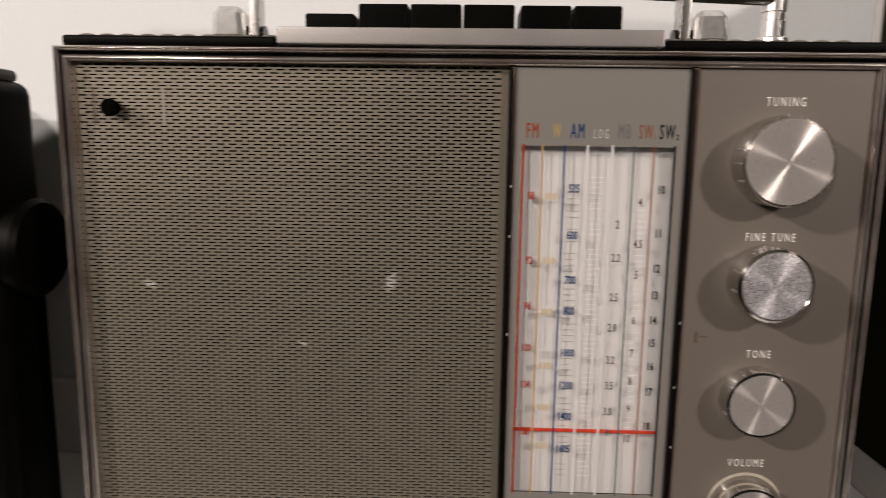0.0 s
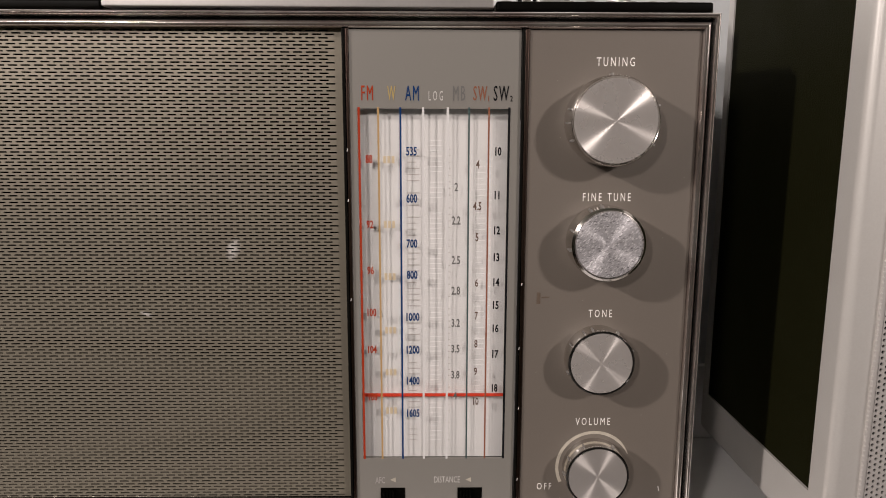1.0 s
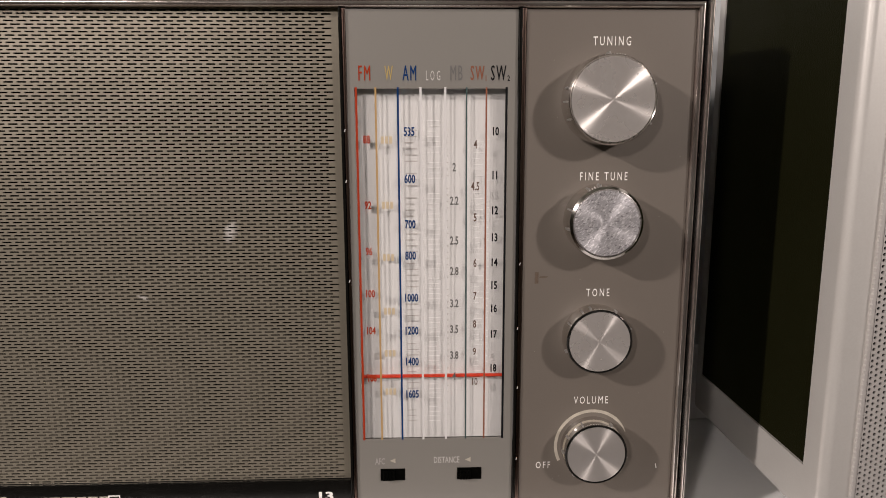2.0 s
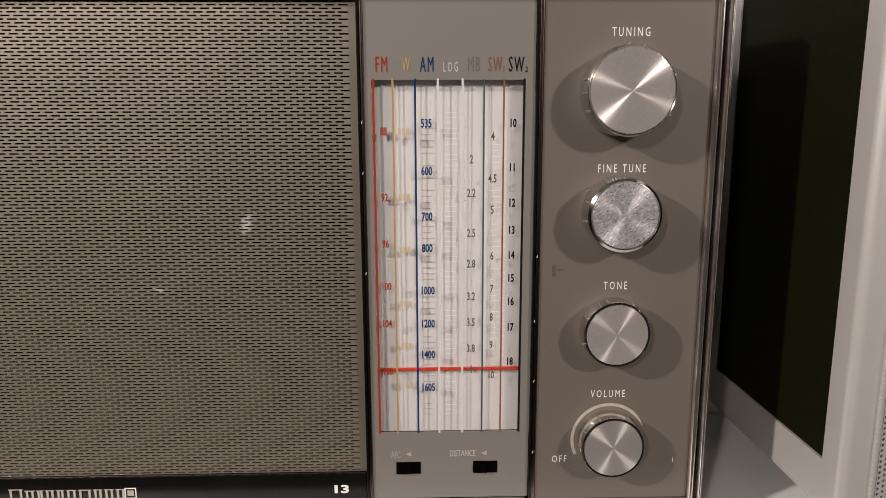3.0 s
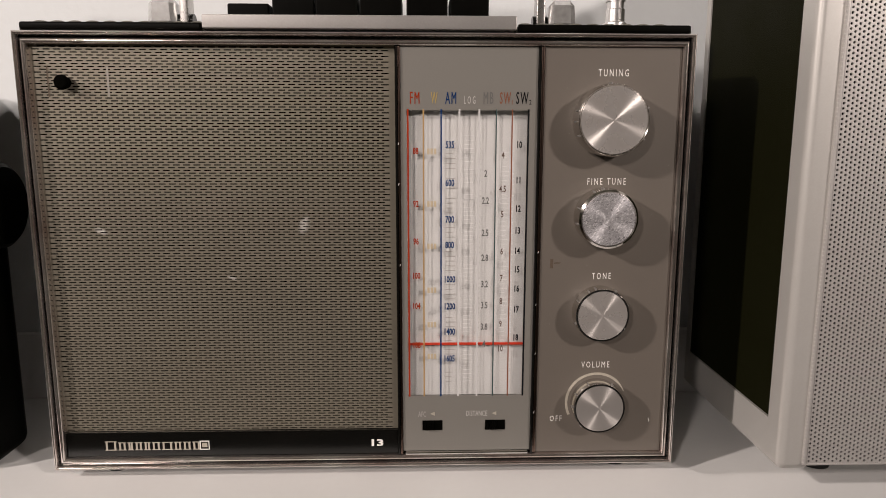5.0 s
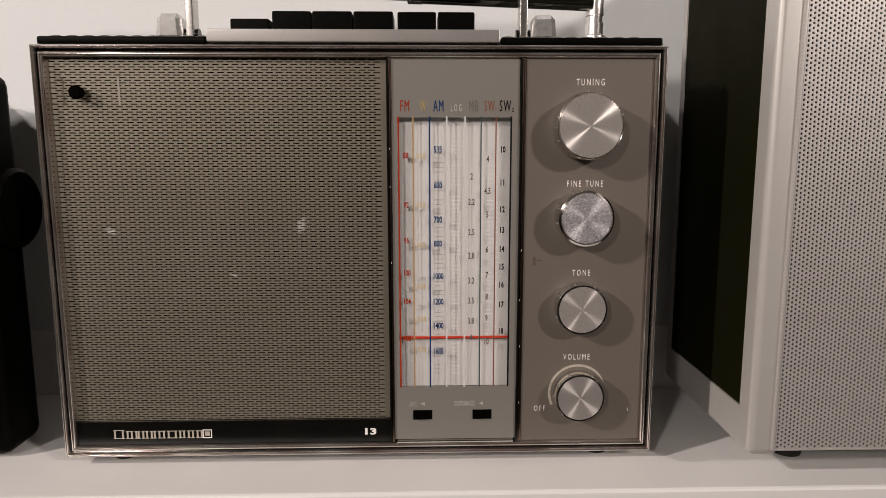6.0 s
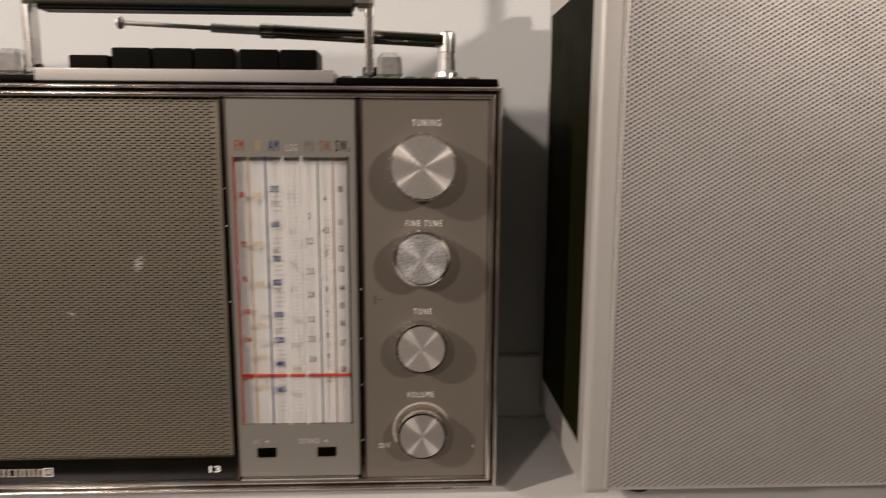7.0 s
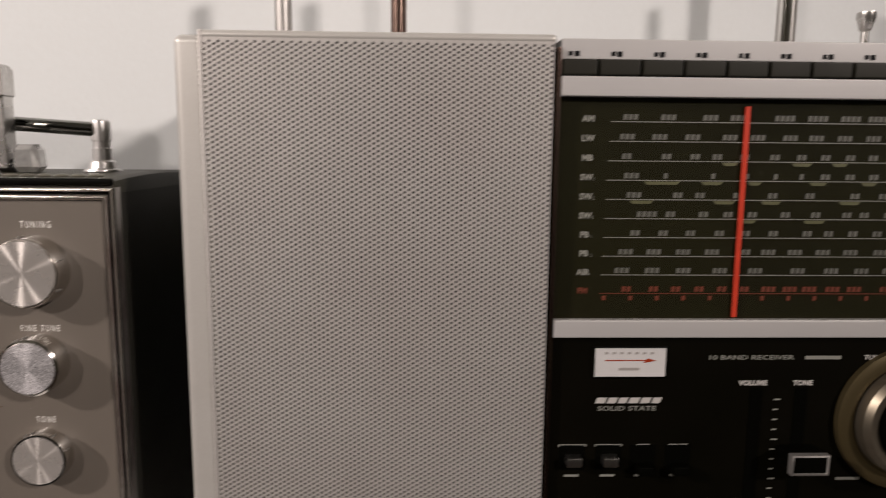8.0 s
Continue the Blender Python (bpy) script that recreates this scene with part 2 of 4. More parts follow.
def scratched_metal(name, color, bright, dull):
    """Worn aluminium covered with short scratches that run two ways."""
    m = material(name, color, 0.34, 0.62, stain=0.4, stain_size=260, dark=tuple(c * 0.6 for c in color), aniso=0.8)
    nt = m.node_tree
    b = nt.nodes["Principled BSDF"]
    out = b.inputs["Base Color"].links[0].from_socket
    tc = nt.nodes.new("ShaderNodeTexCoord")
    for turn, scale, tint, low in ((0.75, (800, 700, 3400), bright, 0.58), (-0.5, (3000, 700, 750), bright, 0.60), (0.2, (1100, 700, 3800), dull, 0.61)):
        mp = nt.nodes.new("ShaderNodeMapping")
        mp.inputs["Rotation"].default_value = (0, turn, 0)
        nt.links.new(tc.outputs["Object"], mp.inputs["Vector"])
        st = nt.nodes.new("ShaderNodeMapping")
        st.inputs["Scale"].default_value = scale
        nt.links.new(mp.outputs["Vector"], st.inputs["Vector"])
        n = nt.nodes.new("ShaderNodeTexNoise")
        n.inputs["Scale"].default_value, n.inputs["Detail"].default_value = 0.8, 1.0
        nt.links.new(st.outputs["Vector"], n.inputs["Vector"])
        r = nt.nodes.new("ShaderNodeMapRange")
        r.inputs["From Min"].default_value, r.inputs["From Max"].default_value = low, low + 0.06
        r.inputs["To Max"].default_value = 0.9
        nt.links.new(n.outputs["Fac"], r.inputs["Value"])
        mx = nt.nodes.new("ShaderNodeMix")
        mx.data_type = "RGBA"
        nt.links.new(r.outputs["Result"], mx.inputs[0])
        nt.links.new(out, mx.inputs[6])
        mx.inputs[7].default_value = (*tint, 1)
        out = mx.outputs[2]
    nt.links.new(out, b.inputs["Base Color"])
    return m


SCRATCHED = scratched_metal("scratched_aluminium", (0.62, 0.60, 0.625), (0.97, 0.95, 0.97), (0.14, 0.13, 0.14))
CLEAR = glass("clear_acrylic", (0.97, 0.97, 0.96), 0.04)


# ---- building ----
def part(name, bm, mat, parent=None, label="", smooth=False):
    """Links a bmesh, given in world coordinates, as one mesh object under a thing or a part."""
    me = bpy.data.meshes.new(name)
    if parent:
        at = parent.matrix_basis.translation.copy()
        if parent.parent:
            at += parent.parent.matrix_basis.translation
        bmesh.ops.translate(bm, vec=-at, verts=bm.verts)
    bmesh.ops.recalc_face_normals(bm, faces=bm.faces) if name not in FLAT else None
    bm.to_mesh(me)
    bm.free()
    me.materials.append(mat)
    if smooth:
        soften(me)
    ob = new(name, me)
    ob.parent = parent
    if label:
        tagged(ob, label)
    return ob


def soften(me):
    """Smooth shading in which large faces keep flat and only bevels and turnings are rounded."""
    touching = {v: [] for v in range(len(me.vertices))}
    for p in me.polygons:
        p.use_smooth = True
        for v in p.vertices:
            touching[v].append(p)
    limit = math.cos(radians(35))
    normals = []
    for p in me.polygons:
        for v in p.vertices:
            total = Vector((0, 0, 0))
            for q in touching[v]:
                if q.normal.dot(p.normal) > limit:
                    total += q.normal * q.area
            normals.append(total.normalized() if total.length > 0 else p.normal)
    me.normals_split_custom_set(normals)


FLAT = {"lettering", "mark", "logo", "scale_ticks", "figure"}


def thing(name, at, label, category, group=""):
    ob = new(name)
    ob.empty_display_size = 0.02
    ob.matrix_basis = Matrix.Translation(at)
    return tagged(ob, label, category, group)


def box(bm, x0, x1, y0, y1, z0, z1, bevel=0.0, seg=2):
    r = bmesh.ops.create_cube(bm, size=1.0)
    vs = r["verts"]
    for v in vs:
        v.co = Vector((x0 + (v.co.x + 0.5) * (x1 - x0), y0 + (v.co.y + 0.5) * (y1 - y0), z0 + (v.co.z + 0.5) * (z1 - z0)))
    if bevel:
        es = list({e for v in vs for e in v.link_edges})
        bmesh.ops.bevel(bm, geom=es, offset=bevel, segments=seg, profile=0.5, affect="EDGES")
    return bm


def boxed(*a, **k):
    return box(bmesh.new(), *a, **k)


def lathe(bm, profile, origin, axis="Y", n=48):
    """Turns (radius, height) pairs round an axis through origin; height runs along -Y, +Z or +X."""
    rings = []
    o = Vector(origin)
    for r, h in profile:
        ring = []
        for k in range(n):
            a = 2 * math.pi * k / n
            c, s = math.cos(a) * r, math.sin(a) * r
            p = {"Y": (c, -h, s), "Z": (c, s, h), "X": (h, c, s)}[axis]
            ring.append(bm.verts.new(o + Vector(p)))
        rings.append(ring)
    for a, b in zip(rings, rings[1:]):
        for k in range(n):
            bm.faces.new((a[k], a[(k + 1) % n], b[(k + 1) % n], b[k]))
    for ring in (rings[0], rings[-1]):
        bm.faces.new(ring)
    return bm


def rod(bm, p, q, r0, r1, n=20):
    p, q = Vector(p), Vector(q)
    turn = (q - p).to_track_quat("Z", "Y").to_matrix()
    rings = []
    for c, r in ((p, r0), (q, r1)):
        rings.append([bm.verts.new(c + turn @ Vector((math.cos(2 * math.pi * k / n) * r, math.sin(2 * math.pi * k / n) * r, 0))) for k in range(n)])
    for k in range(n):
        bm.faces.new((rings[0][k], rings[0][(k + 1) % n], rings[1][(k + 1) % n], rings[1][k]))
    bm.faces.new(rings[0])
    bm.faces.new(rings[1])
    return bm


def moulding(x0, x1, z0, z1, y, profile):
    """A mitred rectangular frame that faces -Y: profile of (inset, depth behind y)."""
    bm = bmesh.new()
    rows = []
    for d, h in profile:
        rows.append([bm.verts.new(c) for c in ((x0 + d, y + h, z0 + d), (x1 - d, y + h, z0 + d), (x1 - d, y + h, z1 - d), (x0 + d, y + h, z1 - d))])
    for a, b in zip(rows, rows[1:] + rows[:1]):
        for k in range(4):
            bm.faces.new((a[k], a[(k + 1) % 4], b[(k + 1) % 4], b[k]))
    return bm


def quad(bm, x0, x1, z0, z1, y, slant=0.0):
    """A flat bar of ink facing -Y, 0.1 mm thick."""
    for yy in (y,):
        vs = [bm.verts.new(c) for c in ((x0, yy, z0), (x1, yy, z0), (x1 + slant, yy, z1), (x0 + slant, yy, z1))]
        bm.faces.new(vs)
    return bm


def lettering(text, x, z, height, y, mat, parent, stretch=0.72, align="CENTER", bold=0.0, spacing=1.0, lean=0.0, heavy=0.0):
    """Printed words, with x the middle (or the left end) and z the middle of the capitals."""
    cu = bpy.data.curves.new("lettering", "FONT")
    cu.body, cu.align_x, cu.align_y = text, align, "CENTER"
    cu.size, cu.offset, cu.space_character, cu.shear, cu.resolution_u = height / 0.72, height * 0.022 + bold, spacing, lean, 2
    ob = bpy.data.objects.new("lettering", cu)
    me = bpy.data.meshes.new_from_object(ob)
    bpy.data.objects.remove(ob)
    bpy.data.curves.remove(cu)
    bm = bmesh.new()
    bm.from_mesh(me)
    bpy.data.meshes.remove(me)
    zs = [v.co.y for v in bm.verts]
    mid = (min(zs) + max(zs)) / 2
    for v in bm.verts:
        v.co = Vector((x + v.co.x * stretch, y, z + v.co.y - mid))
    if heavy:
        more = bmesh.ops.duplicate(bm, geom=bm.verts[:] + bm.edges[:] + bm.faces[:])["geom"]
        bmesh.ops.translate(bm, verts=[v for v in more if isinstance(v, bmesh.types.BMVert)], vec=(heavy, -0.00003, 0))
        bmesh.ops.translate(bm, verts=bm.verts, vec=(-heavy / 2, 0, 0))
    return part("lettering", bm, mat, parent)


def perforated(name, x0, x1, z0, z1, y, px, pz, cells, thick, mat, parent, label, turned=False):
    """A sheet of staggered cells, each with one hole. cells: the hole's half width, half height and count of sides (4 or 6)."""
    hw, hh, sides = cells
    if turned:
        x0, x1, z0, z1 = z0, z1, x0, x1
    verts, faces = [], []
    rows = int(round((z1 - z0) / pz))
    pz = (z1 - z0) / rows

    def cell(a, b, c, d, cx, cz):
        n = len(verts)
        outer = [(a, c), (b, c), (b, d), (a, d)]
        if sides == 4:
            hole = [(cx - hw, cz - hh), (cx + hw, cz - hh), (cx + hw, cz + hh), (cx - hw, cz + hh)]
            fs = [(0, 1, 5, 4), (1, 2, 6, 5), (2, 3, 7, 6), (3, 0, 4, 7)]
        else:
            hole = [(cx + hw * math.cos(k), cz + hh * math.sin(k)) for k in [math.pi * (0.25 + j / 4) for j in range(8)]]
            hole = hole[4:] + hole[:4]
            fs = [(0, 1, 6, 5, 4), (1, 2, 8, 7, 6), (2, 3, 10, 9, 8), (3, 0, 4, 11, 10)]
        m = len(hole)
        verts.extend((u, y, w) for u, w in outer)
        verts.extend((u, y, w) for u, w in hole)
        verts.extend((u, y + thick, w) for u, w in hole)
        faces.extend(tuple(n + i for i in f) for f in fs)
        for k in range(m):
            faces.append((n + 4 + k, n + 4 + (k + 1) % m, n + 4 + m + (k + 1) % m, n + 4 + m + k))

    for r in range(rows):
        c, d = z0 + r * pz, z0 + (r + 1) * pz
        x = x0
        if r % 2:
            n = len(verts)
            verts.extend(((x, y, c), (x + px / 2, y, c), (x + px / 2, y, d), (x, y, d)))
            faces.append((n, n + 1, n + 2, n + 3))
            x += px / 2
        while x + px <= x1 + 1e-6:
            cell(x, x + px, c, d, x + px / 2, (c + d) / 2)
            x += px
        if x < x1 - 1e-5:
            n = len(verts)
            verts.extend(((x, y, c), (x1, y, c), (x1, y, d), (x, y, d)))
            faces.append((n, n + 1, n + 2, n + 3))
    if turned:
        verts = [(c, b, a) for a, b, c in verts]
        faces = [f[::-1] for f in faces]
    me = bpy.data.meshes.new(name)
    at = parent.matrix_basis.translation
    me.from_pydata([(a - at.x, b - at.y, c - at.z) for a, b, c in verts], [], faces)
    me.materials.append(mat)
    ob = new(name, me)
    ob.parent = parent
    return tagged(ob, label)


# ---- the room ----
def structure(name, bm, mat, label=""):
    return tagged(part(name, bm, mat, None, label), kind="structure")


structure("shelf", boxed(-2.6, 2.6, 0.186, WALL, -0.04, 0.0, bevel=0.0015), SHELFWHITE, "white painted shelf along the wall")
structure("wall_back", boxed(-2.8, 2.8, WALL, WALL + 0.12, -1.2, 1.5), WALLPAINT, "off-white painted wall behind the shelf")
structure("baseboard", boxed(-2.6, 2.6, WALL - 0.005, WALL, 0.0, 0.042, bevel=0.001), SHELFWHITE, "low white upstand where shelf meets wall")
structure("wall_left", boxed(-2.92, -2.8, -3.2, WALL, -1.2, 1.5), ROOMPAINT)
structure("wall_right", boxed(2.8, 2.92, -3.2, WALL, -1.2, 1.5), ROOMPAINT)
structure("wall_front", boxed(-2.92, 2.92, -3.32, -3.2, -1.2, 1.5), ROOMPAINT)
structure("floor", boxed(-2.92, 2.92, -3.32, WALL + 0.12, -1.3, -1.2), CARPET)
structure("ceiling", boxed(-2.92, 2.92, -3.32, WALL + 0.12, 1.5, 1.6), CEILINGPAINT)


# ---- table radio ----
def knob(name, x, z, radius, tall, face, skirt, ticks, parent, label, rim=0.935, dark=False):
    base = part(name, lathe(bmesh.new(), [(radius * 1.02, 0.0), (radius * 1.02, tall * 0.5), (radius, tall * 0.7), (radius, tall - 0.0010), (radius * (rim + 0.035), tall - 0.0002), (radius * rim, tall - 0.0007)],
                                  (x, FY, z)), skirt, parent, label, smooth=True)
    # Added black ring: paints the dark reflection seen on the rim bevel.
    if dark:
        part("dark_rim", lathe(bmesh.new(), [(radius * (rim + 0.055), tall - 0.0022), (radius * (rim + 0.062), tall - 0.0004), (radius * (rim + 0.03), tall + 0.0001), (radius * rim, tall - 0.0005)],
                             (x, FY, z), n=64), GLOSSBLACK, base, smooth=True)
    cap = lathe(bmesh.new(), [(radius * (rim - 0.003), tall - 0.0012), (radius * (rim - 0.003), tall - 0.0004), (radius * (rim - 0.015), tall - 0.0001), (0.0004, tall - 0.0002)], (0, 0, 0), n=64)
    me = bpy.data.meshes.new("cap")
    bmesh.ops.recalc_face_normals(cap, faces=cap.faces)
    cap.to_mesh(me)
    cap.free()
    me.materials.append(face)
    ob = new("cap", me)
    ob.parent = base
    ob.matrix_basis = Matrix.Translation(Vector((x, FY, z)) - parent.matrix_basis.translation)
    for a in ticks:
        c, s = math.cos(radians(a)), math.sin(radians(a))
        bm = boxed(-0.0003, 0.0003, -(tall - 0.0018), -tall * 0.45, -0.0003, 0.0006)
        bmesh.ops.rotate(bm, verts=bm.verts, cent=(0, 0, 0), matrix=Matrix.Rotation(-radians(a - 90), 3, "Y"))
        bmesh.ops.translate(bm, verts=bm.verts, vec=(x + c * radius * 1.01, FY, z + s * radius * 1.01))
        part("notch", bm, SATIN, base)
    return base


def slide_switch(x, z, parent):
    bm = moulding(x, x + 0.0098, z, z + 0.0052, FY - 0.0002, [(0, 0.0004), (0.0002, 0), (0.0006, 0), (0.0007, 0.003)])
    s = part("slide_switch", bm, BLACK, parent, "small black two-way slide switch")
    part("slot", boxed(x + 0.0006, x + 0.0092, FY - 0.0001, FY + 0.0006, z + 0.0006, z + 0.0046), MATTBLACK, s)
    bm = bmesh.new()
    for k in range(4):
        box(bm, x + 0.0012 + k * 0.0011, x + 0.0020 + k * 0.0011, FY - 0.0016, FY + 0.0004, z + 0.0007, z + 0.0045, bevel=0.0001, seg=1)
    box(bm, x + 0.0008, x + 0.0056, FY - 0.0009, FY + 0.0004, z + 0.0007, z + 0.0045)
    part("slider", bm, BLACK, s)


def table_radio():
    radio = thing("portable_radio", (0.0085, FY + 0.05, 0), "vintage black portable radio with chrome trim standing on a white shelf", "radio")
    X0, X1, Z0, Z1 = -0.1388, 0.1562, 0.0055, 0.2063
    part("case", boxed(X0 + 0.002, X1 - 0.002, FY + 0.006, FY + 0.098, Z0 + 0.001, Z1 - 0.0005, bevel=0.003, seg=3), LEATHER, radio, "black leatherette case", smooth=True)
    # crowned stitched pads either side of the top plate
    crown = [(0.003, 0.2035), (0.003, 0.2088), (0.0045, 0.2102), (0.016, 0.2110), (0.040, 0.2120), (0.070, 0.2123), (0.092, 0.2118), (0.098, 0.2100), (0.0985, 0.2035)]
    for a, b in ((-0.1372, -0.0587), (0.0772, 0.1548)):
        bm = bmesh.new()
        ends = []
        for x, k in ((a, 0.0), (a + 0.002, 1.0), (b - 0.002, 1.0), (b, 0.0)):
            ends.append([bm.verts.new((x, FY + y, z - (1 - k) * 0.0012 * (z > 0.204))) for y, z in crown])
        for p, q in zip(ends, ends[1:]):
            for i in range(len(crown)):
                j = (i + 1) % len(crown)
                bm.faces.new((p[i], p[j], q[j], q[i]))
        bm.faces.new(ends[0])
        bm.faces.new(ends[-1])
        pad = part("top_pad", bm, TOPLEATHER, radio, "crowned black leatherette top with stitching", smooth=True)
        part("piping", boxed(a + 0.0005, b - 0.0005, FY + 0.0012, FY + 0.0042, 0.2068, 0.2102, bevel=0.0010, seg=3), BLACK, pad, smooth=True)
        bm = bmesh.new()
        k = a + 0.005
        while k < b - 0.005:
            bump = bmesh.ops.create_uvsphere(bm, u_segments=10, v_segments=6, radius=1.0)["verts"]
            for v in bump:
                v.co = Vector((k + v.co.x * 0.0036, FY + 0.0110 + v.co.y * 0.0026, 0.2109 + v.co.z * 0.0011))
            k += 0.0076
        part("stitching", bm, SEAM, pad, "scalloped seam with its highlight painted in", smooth=True)
    part("front_trim", moulding(X0, X1, Z0, Z1, FY, [(0, 0.0055), (0, 0.0002)] + [(0.0010 - 0.0010 * math.cos(a), -0.0002 - 0.0020 * math.sin(a)) for a in [math.pi * k / 8 for k in range(1, 8)]] + [(0.0020, 0.0002), (0.0020, 0.0055)]), TRIM, radio, "polished chrome edge trim with dark red reflections painted in", smooth=True)
    part("trim_groove", moulding(X0, X1, Z0, Z1, FY, [(0.0020, 0.010), (0.0020, 0.0010), (0.0032, 0.0010), (0.0032, 0.010)]), GLOSSBLACK, radio)
    part("inner_trim", moulding(X0, X1, Z0, Z1, FY, [(0.0032, 0.010), (0.0032, 0.0)] + [(0.00445 - 0.00125 * math.cos(a), -0.0002 - 0.0018 * math.sin(a)) for a in [math.pi * k / 8 for k in range(1, 8)]] + [(0.0057, 0.0), (0.0057, 0.010)]), TRIM, radio, smooth=True)
    part("backplate", boxed(X0 + 0.004, X1 - 0.004, FY + 0.0085, FY + 0.0095, Z0 + 0.004, Z1 - 0.004), MATTBLACK, radio)

    # loudspeaker side
    GX0, GX1 = X0 + 0.0057, 0.0236
    grille_paint = scuffed_metal("taupe_grille_metal", (0.255, 0.229, 0.181), (0.178, 0.158, 0.124),
                                 [(-0.0265, 0.122, 0.0034, 0.0060), (-0.1180, 0.1195, 0.0046, 0.0018), (-0.0600, 0.0975, 0.0034, 0.0011)], 0.40, 0.5)
    dented(grille_paint, 0.035, 0.0007)
    perforated("speaker_grille", GX0, GX1, 0.0236, Z1 - 0.0057, FY + 0.0018, 0.00455, 0.00121, (0.00166, 0.00028, 4), 0.0006, grille_paint, radio, "taupe metal speaker grille with staggered slots and pale scuffs")
    part("grille_lining", boxed(GX0, GX1, FY + 0.0042, FY + 0.0048, 0.0236, Z1 - 0.0057), MATTBLACK, radio)
    plug = part("grommet", lathe(bmesh.new(), [(0.0024, 0), (0.0024, 0.0026), (0.0031, 0.0030), (0.0031, 0.0044), (0.0024, 0.0051), (0.0003, 0.0052)], (-0.1190, FY + 0.0018, 0.1846), n=24), MATTBLACK, radio, "black rubber plug pushed into the grille", smooth=True)
    bm = bmesh.new()
    quad(bm, -0.1268, -0.1262, 0.1785, 0.1915, FY + 0.0015)
    part("mark", bm, RUST, radio)
    bm = bmesh.new()
    quad(bm, -0.1012, -0.1004, 0.1785, 0.1915, FY + 0.0015)
    part("mark", bm, RESIDUE, radio)
    strip = part("name_strip", boxed(GX0, GX1, FY + 0.0002, FY + 0.006, Z0 + 0.0057, 0.0234, bevel=0.0002, seg=1), GLOSSBLACK, radio, "glossy black name strip")
    # maker's mark as a row of plain paired stems
    bm = bmesh.new()
    x = -0.1150
    for k, w in enumerate((0.0062, 0.0044, 0.0034, 0.0042, 0.0038, 0.0046, 0.0058, 0.0042, 0.0044, 0.0044)):
        top, end = 0.0186 if k else 0.0192, x + w - 0.0006
        quad(bm, x + 0.0004, x + 0.0013, 0.0150, top - 0.0004, FY)
        quad(bm, end - 0.0013, end - 0.0004, 0.0150, top - 0.0004, FY)
        for z in (0.0146, top - 0.0004):
            quad(bm, x, end, z, z + 0.0004, FY)
        x += w
    part("logo", bm, CREAM, strip, "white block maker's mark")
    part("logo", moulding(-0.0705, -0.0660, 0.0145, 0.0190, FY - 0.0001, [(0, 0.0002), (0, 0), (0.0004, 0), (0.0004, 0.0002)]), WHITEINK, strip)
    bm = bmesh.new()
    quad(bm, -0.0695, -0.0670, 0.0157, 0.0180, FY)
    part("logo", bm, CREAM, strip)
    lettering("13", 0.0133, 0.0170, 0.0033, FY, WHITEINK, strip, stretch=1.55, bold=0.0001, lean=0.0)

    # dial side
    DX0, DX1, KX0 = 0.0262, 0.0868, 0.0896
    for a, b in ((GX1, DX0), (DX1, KX0)):
        part("divider", boxed(a + 0.0002, a + 0.0012, FY - 0.0012, FY + 0.006, Z0 + 0.0057, Z1 - 0.0057, bevel=0.0003), GLOSSBLACK, radio, smooth=True)
        part("divider", boxed(a + 0.0013, b - 0.0001, FY - 0.0008, FY + 0.006, Z0 + 0.0057, Z1 - 0.0057, bevel=0.0004), BROWNCHROME, radio, "narrow brown chrome divider strip", smooth=True)
    WX0, WX1, WZ0, WZ1 = 0.0287, 0.0834, 0.0405, 0.1732
    bm = bmesh.new()
    A = [(DX0, Z0 + 0.0072), (DX1, Z0 + 0.0072), (DX1, Z1 - 0.0060), (DX0, Z1 - 0.0060)]
    B = [(WX0, WZ0), (WX1, WZ0), (WX1, WZ1), (WX0, WZ1)]
    fr = [bm.verts.new((x, FY, z)) for x, z in A]
    fi = [bm.verts.new((x, FY, z)) for x, z in B]
    bi = [bm.verts.new((x, FY + 0.0012, z)) for x, z in B]
    bo = [bm.verts.new((x, FY + 0.0012, z)) for x, z in A]
    for k in range(4):
        j = (k + 1) % 4
        for q in ((fr[k], fr[j], fi[j], fi[k]), (fi[k], fi[j], bi[j], bi[k]), (fr[j], fr[k], bo[k], bo[j]), (bo[k], bo[j], bi[j], bi[k])):
            bm.faces.new(q)
    dial = part("dial_panel", bm, DIALGREY, radio, "grey dial panel with a tall window")
    part("panel_lip", boxed(DX0 + 0.001, DX1 - 0.001, FY - 0.0016, FY + 0.002, Z0 + 0.0057, Z0 + 0.0070, bevel=0.0003), CHROME, radio, smooth=True)
    plate = part("scale_plate", boxed(DX0, DX1, FY + 0.0039, FY + 0.0051, WZ0 - 0.01, WZ1 + 0.01), SCALEWHITE, radio, "white tuning scale plate with coloured columns")
    pane = part("window_pane", boxed(WX0, WX1, FY + 0.0003, FY + 0.0010, WZ0, WZ1), CLEAR, radio, "clear plastic dial window")
    pane.visible_shadow = False
    LY = FY - 0.00008
    for x, w, m in ((0.0293, 0.0008, RED), (0.0362, 0.0007, ORANGE), (0.0441, 0.0007, BLUE), (0.0522, 0.0008, RULEWHITE), (0.0610, 0.0008, RULEWHITE), (0.0686, 0.0006, TEAL), (0.0757, 0.0006, SALMON), (0.0829, 0.0008, BLACKINK)):
        bm = bmesh.new()
        quad(bm, x - w / 2, x + w / 2, WZ0 - 0.0004, WZ1 + 0.0005, LY)
        part("mark", bm, m, dial)

    def row(p):
        return 0.1582 - (p - 267) * 0.0002137 + 0.0017 * min(1, max(0, (p - 267) / 120))

